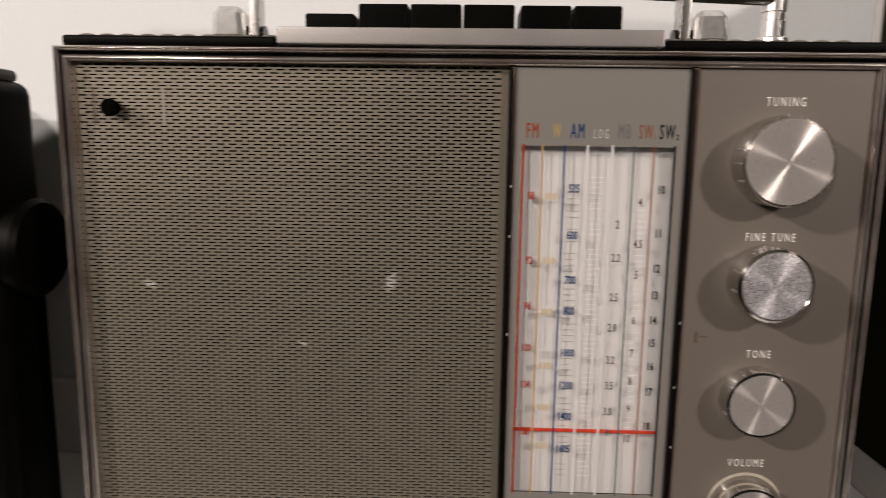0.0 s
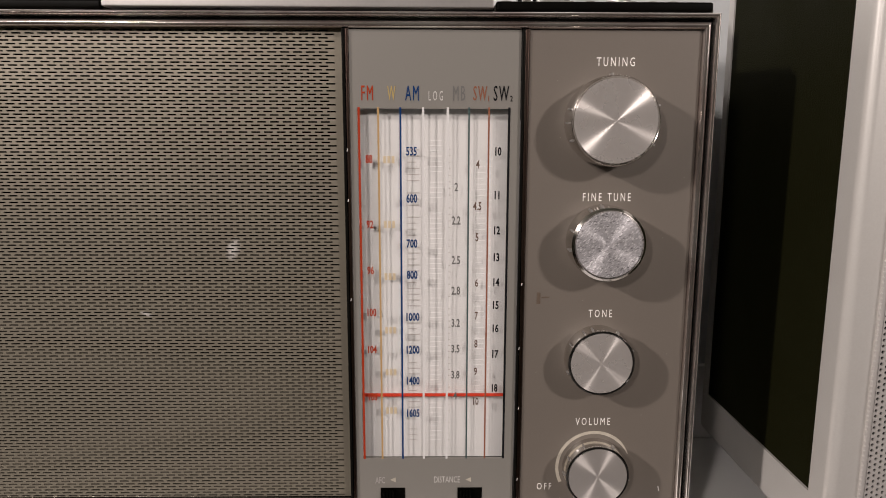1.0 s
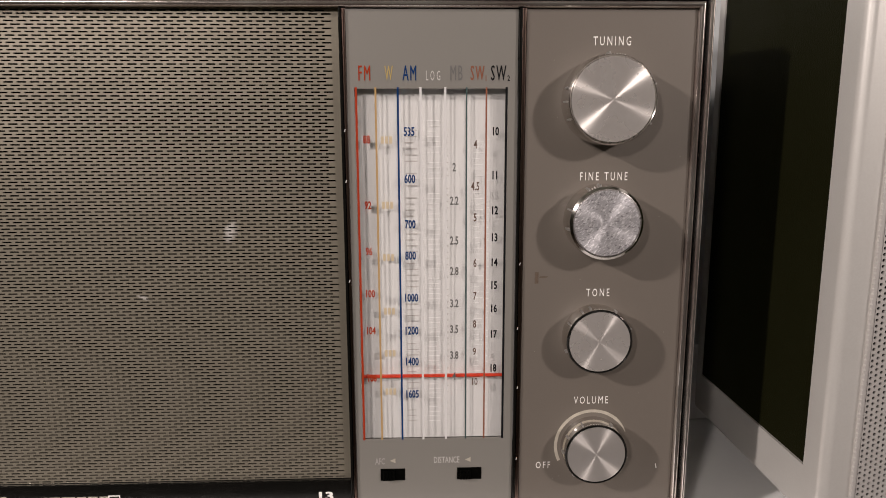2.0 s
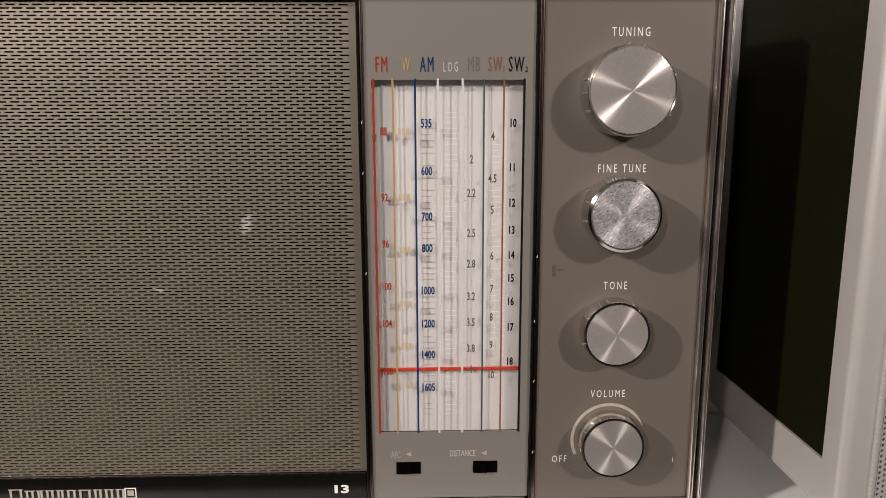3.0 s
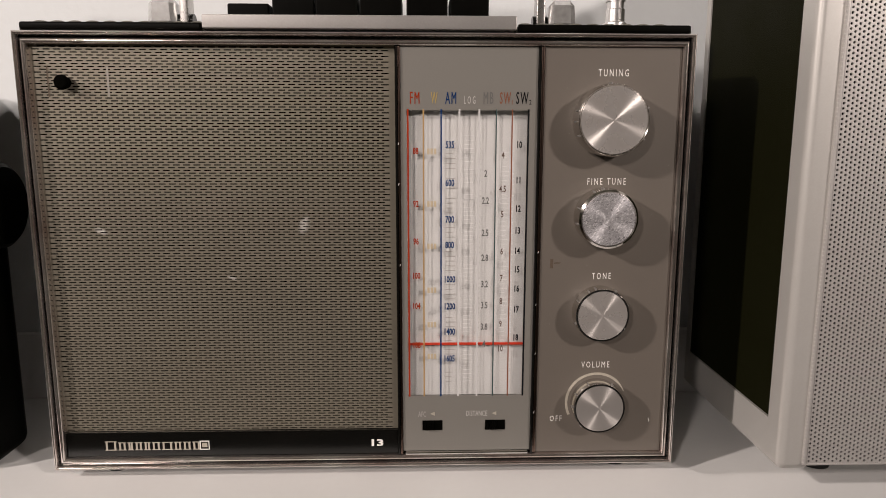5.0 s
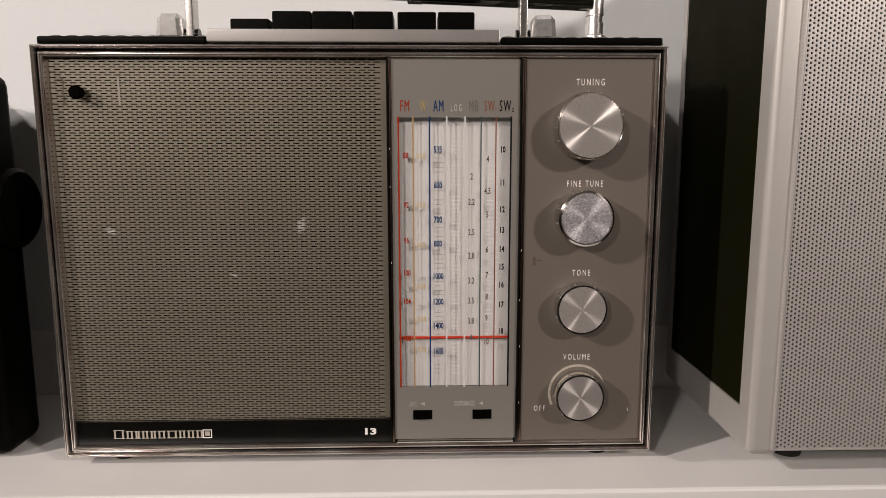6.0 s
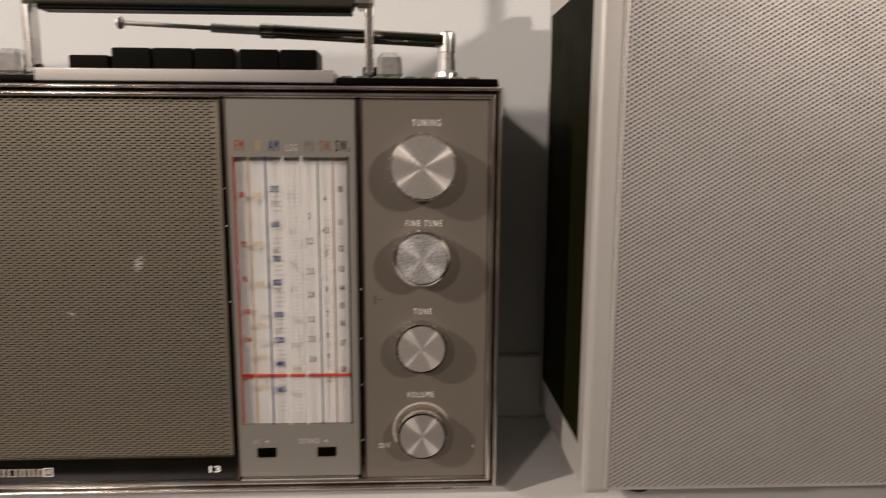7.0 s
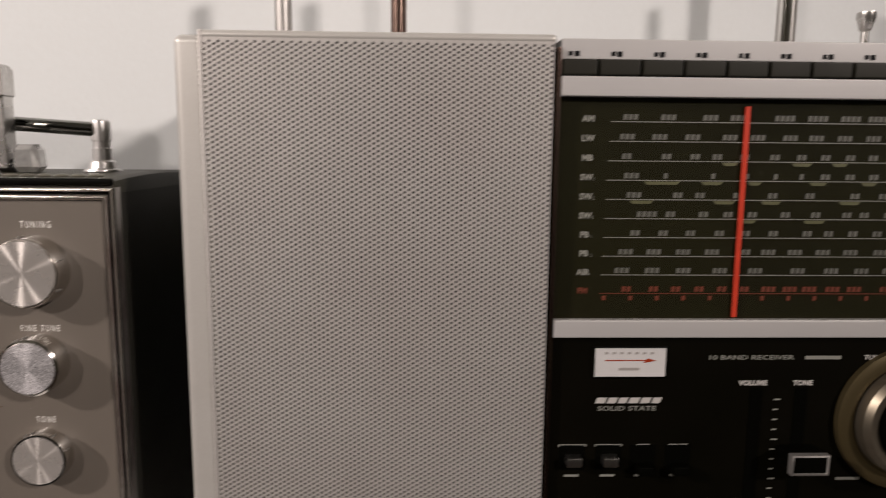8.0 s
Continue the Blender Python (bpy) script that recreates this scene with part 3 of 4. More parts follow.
    for text, p in (("88", 281), ("92", 399), ("96", 479), ("100", 554), ("104", 621), ("108", 709)):
        lettering(text, 0.0327, row(p), 0.0029, LY, RED, dial, stretch=0.62, bold=0.00003, heavy=0.00006)
    for p in (282, 399, 490, 586, 663, 735):
        for k in range(3):
            bm = bmesh.new()
            quad(bm, 0.0378 + k * 0.0015, 0.0378 + k * 0.0015 + 0.0011, row(p) - 0.0013, row(p) + 0.0013, LY)
            part("figure", bm, FADED, dial)
    for text, p in (("535", 267), ("600", 352), ("700", 432), ("800", 487), ("1000", 562), ("1200", 622), ("1400", 679), ("1605", 740)):
        lettering(text, 0.0480, row(p), 0.0031, LY, BLUE, dial, stretch=0.62, bold=0.00003, heavy=0.00006)
    for text, p in (("2", 331), ("2.2", 392), ("2.5", 461), ("2.8", 515), ("3.2", 573), ("3.5", 620), ("3.8", 668), ("4", 707)):
        lettering(text, 0.0642, row(p), 0.0031, LY, GREYINK, dial, stretch=0.62, bold=0.00002, heavy=0.00004)
    for text, p in (("4", 290), ("4.5", 366), ("5", 421), ("6", 501), ("7", 560), ("8", 611), ("9", 662), ("10", 718)):
        lettering(text, 0.0719, row(p), 0.0030, LY, BROWNINK, dial, stretch=0.62, bold=0.00003)
    for text, p in (("10", 267), ("11", 346), ("12", 409), ("13", 456), ("14", 500), ("15", 541), ("16", 583), ("17", 630), ("18", 693)):
        lettering(text, 0.0790, row(p), 0.0030, LY, BLACKINK, dial, stretch=0.64, bold=0.00004, heavy=0.00007)
    for text, x, h, m, st in (("FM", 0.0324, 0.0054, RED, 0.44), ("W", 0.0410, 0.0052, TANINK, 0.38), ("AM", 0.0484, 0.0054, BLUE, 0.42), ("LOG", 0.0567, 0.0035, LABELWHITE, 0.40), ("MB", 0.0649, 0.0054, MBINK, 0.41), ("SW", 0.0724, 0.0052, SALMON, 0.42), ("SW", 0.0799, 0.0054, BLACKINK, 0.45)):
        lettering(text, x, 0.1786 if h > 0.004 else 0.1777, h, FY - 0.00008, m, dial, stretch=st, bold=-0.022 * h, heavy=0.00008 if h > 0.004 else 0.00004, spacing=1.68 if text == "LOG" else 1.28)
    lettering("1", 0.0755, 0.1768, 0.0020, FY - 0.00008, SALMON, dial)
    lettering("2", 0.0836, 0.1768, 0.0020, FY - 0.00008, BLACKINK, dial)
    # fine scale lines on the plate
    PY = FY + 0.0037
    rnd = random.Random(3)
    for x0, x1, z0, z1, step, m in ((0.0464, 0.0507, 0.046, 0.160, 0.00225, TICK), (0.0520, 0.0530, 0.046, 0.160, 0.00225, PALETICK), (0.0545, 0.0590, 0.046, 0.163, 0.0019, PALETICK),
                                   (0.0612, 0.0622, 0.046, 0.160, 0.0024, TICK), (0.0715, 0.0752, 0.062, 0.156, 0.0021, PALETICK), (0.0765, 0.0775, 0.05, 0.156, 0.0025, PALETICK)):
        bm = bmesh.new()
        z = z0
        while z < z1:
            if rnd.random() > 0.08:
                quad(bm, x0, x1 - rnd.choice((0, 0, 0.0012)) * ((x1 - x0) > 0.002), z, z + 0.00036, PY)
            z += step
        tagged(part("scale_ticks", bm, m, plate), kind="stuff")
    part("pointer", boxed(0.0289, 0.0832, FY + 0.0020, FY + 0.0030, 0.0647, 0.0657), POINTER, radio, "thin red tuning pointer")
    slide_switch(0.0352, 0.0229, radio)
    slide_switch(0.0652, 0.0229, radio)
    lettering("AFC", 0.0352, 0.0312, 0.0027, FY - 0.00008, FADEDINK, dial, stretch=0.55)
    lettering("DISTANCE", 0.0612, 0.0314, 0.0027, FY - 0.00008, LABELWHITE, dial, stretch=0.58, bold=-0.00006)
    for x in (0.0390, 0.0684):
        bm = bmesh.new()
        bm.faces.new([bm.verts.new(c) for c in ((x, FY - 0.0002, 0.0314), (x + 0.0022, FY - 0.0002, 0.0304), (x + 0.0022, FY - 0.0002, 0.0324))])
        part("mark", bm, CREAM, dial)

    # knob side
    kp = part("knob_panel", boxed(KX0, X1 - 0.0057, FY, FY + 0.004, Z0 + 0.0057, Z1 - 0.0057, bevel=0.0003, seg=1), PANEL, radio, "warm grey control panel")
    T = FY - 0.00008
    lettering("TUNING", 0.1203, 0.1896, 0.0032, T, WHITEINK, kp, bold=-0.00007, stretch=0.62, spacing=1.45)
    lettering("FINE TUNE", 0.1190, 0.1418, 0.0031, T, WHITEINK, kp, bold=-0.00007, stretch=0.60, spacing=1.5)
    lettering("TONE", 0.1185, 0.0981, 0.0031, T, WHITEINK, kp, bold=-0.00007, stretch=0.60, spacing=1.5)
    lettering("VOLUME", 0.1174, 0.0552, 0.0031, T, WHITEINK, kp, bold=-0.00007, stretch=0.62, spacing=1.45)
    lettering("OFF", 0.0992, 0.0284, 0.0029, T, WHITEINK, kp, bold=-0.00007, stretch=0.66, spacing=1.45)
    knob("tuning_knob", 0.1185, 0.1688, 0.0156, 0.0112, SPUN, CHROME, (95, 165, 182, 205, 330, 20), radio, "large spun aluminium tuning knob")
    knob("fine_tuning_knob", 0.1180, 0.1258, 0.0132, 0.0112, SCRATCHED, CHROME, (100, 118, 160, 190), radio, "scratched aluminium fine tuning knob", rim=0.895)
    knob("tone_knob", 0.1178, 0.0811, 0.0123, 0.0082, SPUN, CHROME, (105, 120, 150, 200, 20, 60), radio, "spun aluminium tone knob with a dark rim", dark=True)
    knob("volume_knob", 0.1182, 0.0362, 0.0120, 0.0080, SPUN_DULL, CHROME, (115, 150, 180, 230, 350, 60), radio, "spun aluminium volume knob with a dark rim", dark=True)
    bm = bmesh.new()
    arc = []
    for k in range(41):
        a = radians(22 + k * 4.6)
        w = 0.0006 * min(1, (k + 2) / 8)
        arc.append([bm.verts.new((0.1182 + math.cos(a) * r, T, 0.0365 + math.sin(a) * r)) for r in (0.0142 - w, 0.0142 + w)])
    for a, b in zip(arc, arc[1:]):
        bm.faces.new((a[0], b[0], b[1], a[1]))
    part("mark", bm, CREAM, kp)
    # a brown smear and a scratch
    bm = bmesh.new()
    quad(bm, 0.0944, 0.0958, 0.1018, 0.1062, T)
    quad(bm, 0.0960, 0.0990, 0.1040, 0.1046, T, 0.0005)
    part("mark", bm, RUST, kp)
    bm = bmesh.new()
    quad(bm, 0.1443, 0.1446, 0.0262, 0.0282, T, -0.0004)
    part("mark", bm, WHITEINK, kp)

    # chips and specks of wear
    rnd = random.Random(21)
    for x, z, w, h in [(0.0250 + rnd.random() * 0.0006, 0.02 + rnd.random() * 0.175, 0.0002, 0.0006) for k in range(3)] + [(0.0880 + rnd.random() * 0.0006, 0.02 + rnd.random() * 0.175, 0.0002, 0.0006) for k in range(4)] + [
            (0.093 + rnd.random() * 0.054, 0.016 + rnd.random() * 0.18, 0.00016, 0.00016) for k in range(12)]:
        bm = bmesh.new()
        quad(bm, x - w, x + w * 0.6, z - h, z + h * 0.7, FY - (0.0014 if x < 0.0895 else 0.00008), w)
        part("mark", bm, RESIDUE if x > 0.09 else LABELWHITE, radio)

    # top
    tp = part("top_plate", boxed(-0.0585, 0.0770, FY - 0.0006, FY + 0.05, Z1 + 0.0012, Z1 + 0.0070, bevel=0.0005), SATIN, radio, "satin aluminium key plate", smooth=True)
    keys = ((-0.0535, -0.0345, 0.0038), (-0.0330, -0.0140, 0.0075), (-0.0133, 0.0062, 0.0075), (0.0069, 0.0264, 0.0075), (0.0286, 0.0477, 0.0073), (0.0486, 0.0668, 0.0073))
    for a, b, h in keys:
        part("band_key", boxed(a, b, FY + 0.022, FY + 0.042, Z1 + 0.0066, Z1 + 0.0117 + h, bevel=0.0008), BLACK, radio, "black band selector key", smooth=True)
    # carrying handle, raised
    HY = FY + 0.032
    handle = part("handle", boxed(-0.0700, 0.0845, HY - 0.006, HY + 0.006, 0.2455, 0.2618, bevel=0.002, seg=3), GRIP, radio, "raised carrying handle with a black grip", smooth=True)
    part("grip_seam", boxed(-0.0690, 0.0835, HY - 0.0055, HY + 0.0055, 0.2438, 0.2458, bevel=0.0006), BLACK, handle)
    for x in (-0.0765, 0.0905):
        s = 1 if x > 0 else -1
        bm = boxed(x - 0.0006, x + 0.0036, HY - 0.0045, HY + 0.0045, 0.2135, 0.2625, bevel=0.0008)
        part("arm", bm, CHROME_DULL, handle, "flat chrome handle arm", smooth=True)
        a, b = (x - 0.0058, x + 0.0042) if s > 0 else (x - 0.0012, x + 0.0082)
        part("end_cap", boxed(a, b, HY - 0.0068, HY + 0.0068, 0.2462, 0.2630, bevel=0.0022, seg=1), CHROME_DULL, handle, "bright chrome end cap")
        bm = bmesh.new()
        rod(bm, (x - 0.002, HY, 0.2150), (x + 0.005, HY, 0.2150), 0.0034, 0.0034)
        part("pivot", bm, GLOSSBLACK, handle, smooth=True)
    for a, b in ((-0.0922, -0.0785), (0.0955, 0.1088)):
        bm = boxed(a, b, HY - 0.0055, HY + 0.0055, Z1 + 0.0056, Z1 + 0.0190, bevel=0.0026, seg=1)
        for v in bm.verts:
            if v.co.z > Z1 + 0.015:
                v.co.x += ((a + b) / 2 - v.co.x) * 0.10
        part("hinge_block", bm, HINGE, radio, "faceted chrome hinge block")
    # folded whip aerial
    AY = FY + 0.044
    ant = part("aerial", lathe(bmesh.new(), [(0.0090, 0), (0.0088, 0.0009), (0.0066, 0.0014), (0.0060, 0.0048), (0.0047, 0.0055), (0.0047, 0.0114), (0.0042, 0.0117), (0.0042, 0.0149), (0.0047, 0.0152), (0.0047, 0.0244), (0.004, 0.0256), (0.0003, 0.0257)],
                               (0.1318, AY, Z1 + 0.0059), "Z", 32), BRIGHT, radio, "folded telescopic chrome aerial", smooth=True)
    # the rod leans back a little towards its tip
    elbow, tip = Vector((0.1300, AY - 0.002, 0.2330)), Vector((-0.0440, AY + 0.019, 0.2436))
    for k0, k1, r, m in ((0.0, 0.512, 0.0036, DARKCHROME), (0.512, 0.555, 0.0040, CHROME), (0.555, 0.71, 0.0024, ROD), (0.71, 0.985, 0.0013, ROD)):
        bm = bmesh.new()
        rod(bm, elbow.lerp(tip, k0), elbow.lerp(tip, k1), r, r)
        part("rod", bm, m, ant, smooth=True)
    bm = bmesh.new()
    bmesh.ops.create_uvsphere(bm, u_segments=20, v_segments=12, radius=0.0034)
    for v in bm.verts:
        v.co.x *= 0.75
    bmesh.ops.translate(bm, verts=bm.verts, vec=tip)
    part("tip", bm, ROD, ant, smooth=True)
    for x in (-0.115, 0.132):
        for y in (FY + 0.014, FY + 0.085):
            part("foot", lathe(bmesh.new(), [(0.006, 0), (0.0065, 0.003), (0.0065, 0.0075)], (x, y, 0), "Z", 20), RUBBER, radio, smooth=True)
    return radio


table_radio()


# ---- multiband receiver ----
def receiver():
    rec = thing("multiband_receiver", (0.40, SY + 0.06, 0), "large silver multiband radio receiver with a perforated grille and black dial", "radio")
    X0, X1, Z0, Z1, Y1 = 0.1940, 0.640, 0.0145, 0.2625, SY + 0.115
    # the side wall: a rounded slab with a recess that takes the black panel
    bm = boxed(X0, X0 + 0.0148, SY + 0.001, Y1, Z0, 0.2690)
    bmesh.ops.bevel(bm, geom=bm.edges[:], offset=0.0034, segments=5, profile=0.5, affect="EDGES")
    bmesh.ops.recalc_face_normals(bm, faces=bm.faces)
    wall = max((f for f in bm.faces if f.normal.x < -0.99), key=lambda f: f.calc_area())
    corners = sorted(wall.verts, key=lambda v: math.atan2(v.co.z - 0.14, v.co.y - SY - 0.058))
    bm.faces.remove(wall)
    rims = [[bm.verts.new((x, Y1 - 0.008 if v.co.y > SY + 0.05 else SY + 0.0128, Z1 - 0.010 if v.co.z > 0.1 else 0.0350)) for v in corners] for x in (X0, X0 + 0.0016)]
    for p, q in ((corners, rims[0]), (rims[0], rims[1])):
        for k in range(4):
            bm.faces.new((p[k], p[(k + 1) % 4], q[(k + 1) % 4], q[k]))
    bm.faces.new(rims[1])
    part("shell_side", bm, SILVERPAINT, rec, "silver painted side wall with a rounded front edge", smooth=True)
    part("shell_bottom", boxed(X0 + 0.0140, X1, SY + 0.012, Y1 - 0.001, Z0 + 0.001, 0.0355, bevel=0.002), SILVERPAINT, rec, smooth=True)
    part("shell_top", boxed(X0 + 0.0140, X1, SY + 0.012, Y1 - 0.001, Z1 - 0.012, Z1 - 0.0005, bevel=0.003), SILVERPAINT, rec, smooth=True)
    part("side_panel", boxed(X0 + 0.0004, X0 + 0.0015, SY + 0.0132, Y1 - 0.0084, 0.0354, Z1 - 0.0104, bevel=0.0004), OLIVE, rec, "black leatherette side panel", smooth=True)
    part("back_body", boxed(X0 + 0.02, X1, SY + 0.012, Y1, 0.034, Z1 - 0.011), BLACK, rec)
    GX0, GX1, GZ0, GZ1 = 0.2045, 0.3475, 0.0175, 0.2706
    part("grille_box", boxed(GX0 + 0.0008, GX1, SY + 0.0022, SY + 0.014, GZ0, GZ1 - 0.0006), MATTBLACK, rec)
    paint = dented(material("silver_grille_paint", (0.585, 0.567, 0.548), 0.42, 0.4, grain=0.15, grain_size=900, stain=0.5, stain_size=16, dark=(0.43, 0.39, 0.372)), 0.035, 0.0005)
    perforated("speaker_grille", GX0 + 0.0018, GX1 - 0.001, GZ0 + 0.001, GZ1 - 0.0030, SY, 0.00208, 0.00180, (0.00062, 0.00062, 8), 0.0008, paint, rec, "silver perforated metal speaker grille", turned=True)
    part("grille_edge", boxed(GX0, GX0 + 0.0018, SY - 0.0002, SY + 0.014, GZ0, GZ1, bevel=0.0006), paint, rec, smooth=True)
    # Added beads imitate the glints on the rims of holes along the edge.
    bm = bmesh.new()
    z = GZ0 + 0.0015
    while z < GZ1 - 0.002:
        bead = bmesh.ops.create_icosphere(bm, subdivisions=1, radius=0.00055)["verts"]
        bmesh.ops.translate(bm, verts=bead, vec=(GX0 + 0.0003, SY + 0.0003, z))
        z += 0.00180
    tagged(part("edge_bead", bm, SILVERPAINT, rec, "row of beads standing for the bright rims of edge holes", smooth=True), kind="stuff")
    part("grille_edge", boxed(GX0, GX1, SY - 0.0001, SY + 0.060, GZ1 - 0.0040, GZ1, bevel=0.0018, seg=4), SILVERPAINT, rec, smooth=True)
    part("grille_edge", boxed(GX0, GX1, SY - 0.0001, SY + 0.02, GZ0, GZ0 + 0.001, bevel=0.0003), paint, rec, smooth=True)
    part("divider", boxed(GX1, GX1 + 0.0018, SY - 0.0012, SY + 0.012, GZ0, GZ1 - 0.005, bevel=0.0005), BROWNCHROME, rec, "brown chrome divider strip", smooth=True)
    FX = GX1 + 0.0020
    part("top_strip", boxed(FX, X1, SY + 0.001, SY + 0.045, 0.2610, 0.2692, bevel=0.0006), RAIL, rec, "matt silver label strip", smooth=True)
    part("key_recess", boxed(FX, X1, SY + 0.006, SY + 0.014, 0.2540, 0.2612), MATTBLACK, rec)
    x = 0.3472
    while x < X1 - 0.02:
        a = max(x, FX) + 0.0003
        part("band_key", boxed(a, x + 0.0166, SY - 0.0018, SY + 0.007, 0.2546, 0.2608, bevel=0.0006), KEYBLACK, rec, "black band key", smooth=True)
        bm = bmesh.new()
        quad(bm, x + 0.0052, x + 0.0068, 0.2624, 0.2641, SY + 0.0007)
        quad(bm, x + 0.0076, x + 0.0096, 0.2622, 0.2642, SY + 0.0007)
        part("mark", bm, BLACKINK, rec)
        x += 0.01745
    part("rail", boxed(FX, X1, SY - 0.0015, SY + 0.012, 0.2462, 0.2542, bevel=0.0006), RAIL, rec, "matt silver rail", smooth=True)
    part("rail", boxed(FX, X1, SY - 0.0015, SY + 0.012, 0.1455, 0.1530, bevel=0.0006), RAIL, rec, smooth=True)
    dial = part("dial_plate", boxed(FX, X1, SY + 0.0030, SY + 0.012, 0.1525, 0.2468), DIALBLACK, rec, "black tuning dial with pale scales")
    pane = part("dial_glass", boxed(FX, X1, SY + 0.0002, SY + 0.0012, 0.1532, 0.2460), CLEAR, rec, "clear dial glass")
    pane.visible_shadow = False
    DY = SY + 0.0027
    def scale_row(k, text, digits, starts, bands=(), sub=""):
        """One waveband: its name, its rule and the bars that stand for its figures, with their count of digits."""
        z = 0.2364 - k * 0.00804
        red = text == "FM"
        lettering(text, 0.3620, z + 0.0012, 0.0025, DY, DIMRED if red else PALEINK, dial, stretch=1.0, bold=0.0001)
        if sub:
            lettering(sub, 0.3652, z + 0.0004, 0.0014, DY, PALEINK, dial)
        x0 = 0.3712 - 0.0002 * k
        bm = bmesh.new()
        quad(bm, x0, X1 - 0.03, z - 0.00017, z + 0.00017, DY)
        part("mark", bm, DIMRED if red else PALEINK, dial)
        bm = bmesh.new()
        for x, n in zip(starts, digits):
            for j in range(int(n)):
                a = x / 1e4 + (j - int(n) / 2) * 0.0022
                quad(bm, a, a + 0.0016, z + 0.0008, z + 0.0031, DY, 0.0002)
        if red:
            for j in range(18):
                a = x0 + 0.0012 + j * 0.0115
                quad(bm, a, a + 0.0016, z - 0.0030, z - 0.0010, DY)
        tagged(part("scale_figures", bm, DIMRED if red else DIMINK, dial), kind="stuff")
        if bands:
            bm = bmesh.new()
            for a, b in zip(bands[::2], bands[1::2]):
                bm.faces.new([bm.verts.new((x / 1e4, DY, h)) for x, h in ((a + 12, z - 0.0018), (b - 12, z - 0.0018), (b, z - 0.0004), (a, z - 0.0004))])
            tagged(part("scale_ticks", bm, DIMGREEN, dial), kind="stuff")

    scale_row(0, "AM", "33334444444444444", (3797, 3955, 4132, 4247, 4446, 4586, 4726, 4843, 4993, 5142, 5240, 5340, 5440, 5558, 5706, 5811, 5953))
    scale_row(1, "LW", "333333333333333333", (3786, 3922, 4061, 4219, 4337, 4475, 4586, 4708, 4830, 4976, 5113, 5262, 5376, 5487, 5620, 5728, 5861, 5958))
    scale_row(2, "MB", "2222222222222222222", (3787, 3955, 4076, 4170, 4286, 4415, 4530, 4632, 4739, 4837, 4969, 5107, 5212, 5334, 5469, 5589, 5735, 5876, 6026), (4188, 4258, 4487, 4576, 4659, 4729))
    scale_row(3, "SW", "3111112222222222222", (3811, 3956, 4158, 4302, 4425, 4536, 4638, 4745, 4847, 4974, 5092, 5221, 5344, 5471, 5583, 5680, 5830, 5926, 6044), (3863, 4016, 4105, 4200, 4302, 4366, 4569, 4646, 4792, 4862), sub="1")
    scale_row(4, "SW", "322222222222222222", (3825, 4012, 4106, 4268, 4418, 4578, 4773, 4897, 5012, 5131, 5253, 5381, 5486, 5616, 5722, 5832, 5941, 6037), (3806, 3907, 4162, 4257, 4366, 4455, 4703, 4798), sub="2")
    scale_row(5, "SW", "4222222222222222222", (3884, 3985, 4126, 4232, 4336, 4479, 4610, 4745, 4821, 4927, 5042, 5148, 5251, 5378, 5505, 5623, 5750, 5888, 6018), (4289, 4353, 4556, 4652), sub="3")
    scale_row(6, "PB", "222222222222222222", (3838, 3958, 4075, 4200, 4312, 4433, 4580, 4673, 4779, 4885, 5008, 5153, 5274, 5416, 5544, 5687, 5805, 5950), sub="1")
    scale_row(7, "PB", "3333333333333333333", (3801, 3922, 4048, 4173, 4308, 4417, 4533, 4655, 4776, 4908, 5025, 5143, 5292, 5415, 5520, 5663, 5783, 5923, 6065), sub="2")
    scale_row(8, "AIR", "333333333333333333", (3788, 3919, 4054, 4212, 4366, 4552, 4699, 4832, 4956, 5092, 5220, 5330, 5456, 5568, 5694, 5821, 5948, 6096))
    scale_row(9, "FM", "22222233333333333333", (3811, 3929, 4025, 4127, 4226, 4324, 4430, 4523, 4609, 4712, 4807, 4952, 5069, 5206, 5330, 5454, 5571, 5702, 5843, 5973))
    part("pointer", boxed(0.4272, 0.4290, SY + 0.0015, SY + 0.0026, 0.1540, 0.2430), POINTER, rec, "red tuning pointer")
    panel = part("control_panel", boxed(FX, X1, SY + 0.0012, SY + 0.012, 0.0180, 0.1457), PANELBLACK, rec, "black control panel")
    P = SY + 0.0009
    meter = part("tuning_meter", moulding(0.3674, 0.3998, 0.1270, 0.1412, SY + 0.0006, [(0, 0.001), (0, 0), (0.0006, -0.0003), (0.0009, 0.0004)]), BLACK, rec, "small white tuning meter")
    part("meter_face", boxed(0.3680, 0.3992, SY + 0.0006, SY + 0.0011, 0.1276, 0.1406), SCALEWHITE, meter)
    bm = bmesh.new()
    quad(bm, 0.3726, 0.3921, 0.1348, 0.1353, SY + 0.0004)
    part("mark", bm, RED, meter)
    bm = bmesh.new()
    bm.faces.new([bm.verts.new(c) for c in ((0.3948, SY + 0.0003, 0.1350), (0.3911, SY + 0.0003, 0.1361), (0.3891, SY + 0.0003, 0.1339))])
    part("needle", bm, RED, meter)
    bm = bmesh.new()
    quad(bm, 0.3786, 0.3876, 0.1306, 0.1318, SY + 0.0004)
    for k in range(7):
        quad(bm, 0.3724 + k * 0.0033, 0.3738 + k * 0.0033, 0.1378, 0.1388, SY + 0.0004)
    tagged(part("scale_figures", bm, FADEDINK, meter), kind="stuff")
    bm = bmesh.new()
    x = 0.3690
    for w in (0.0052, 0.0048, 0.0046, 0.0052, 0.0050, 0.0046):
        quad(bm, x, x + w - 0.0009, 0.1156, 0.1182, P, 0.0010)
        x += w
    part("logo", bm, LABELWHITE, panel, "white slanted maker's mark")
    lettering("SOLID STATE", 0.3832, 0.1133, 0.0021, P, PALEINK, panel, stretch=1.45, spacing=1.05)
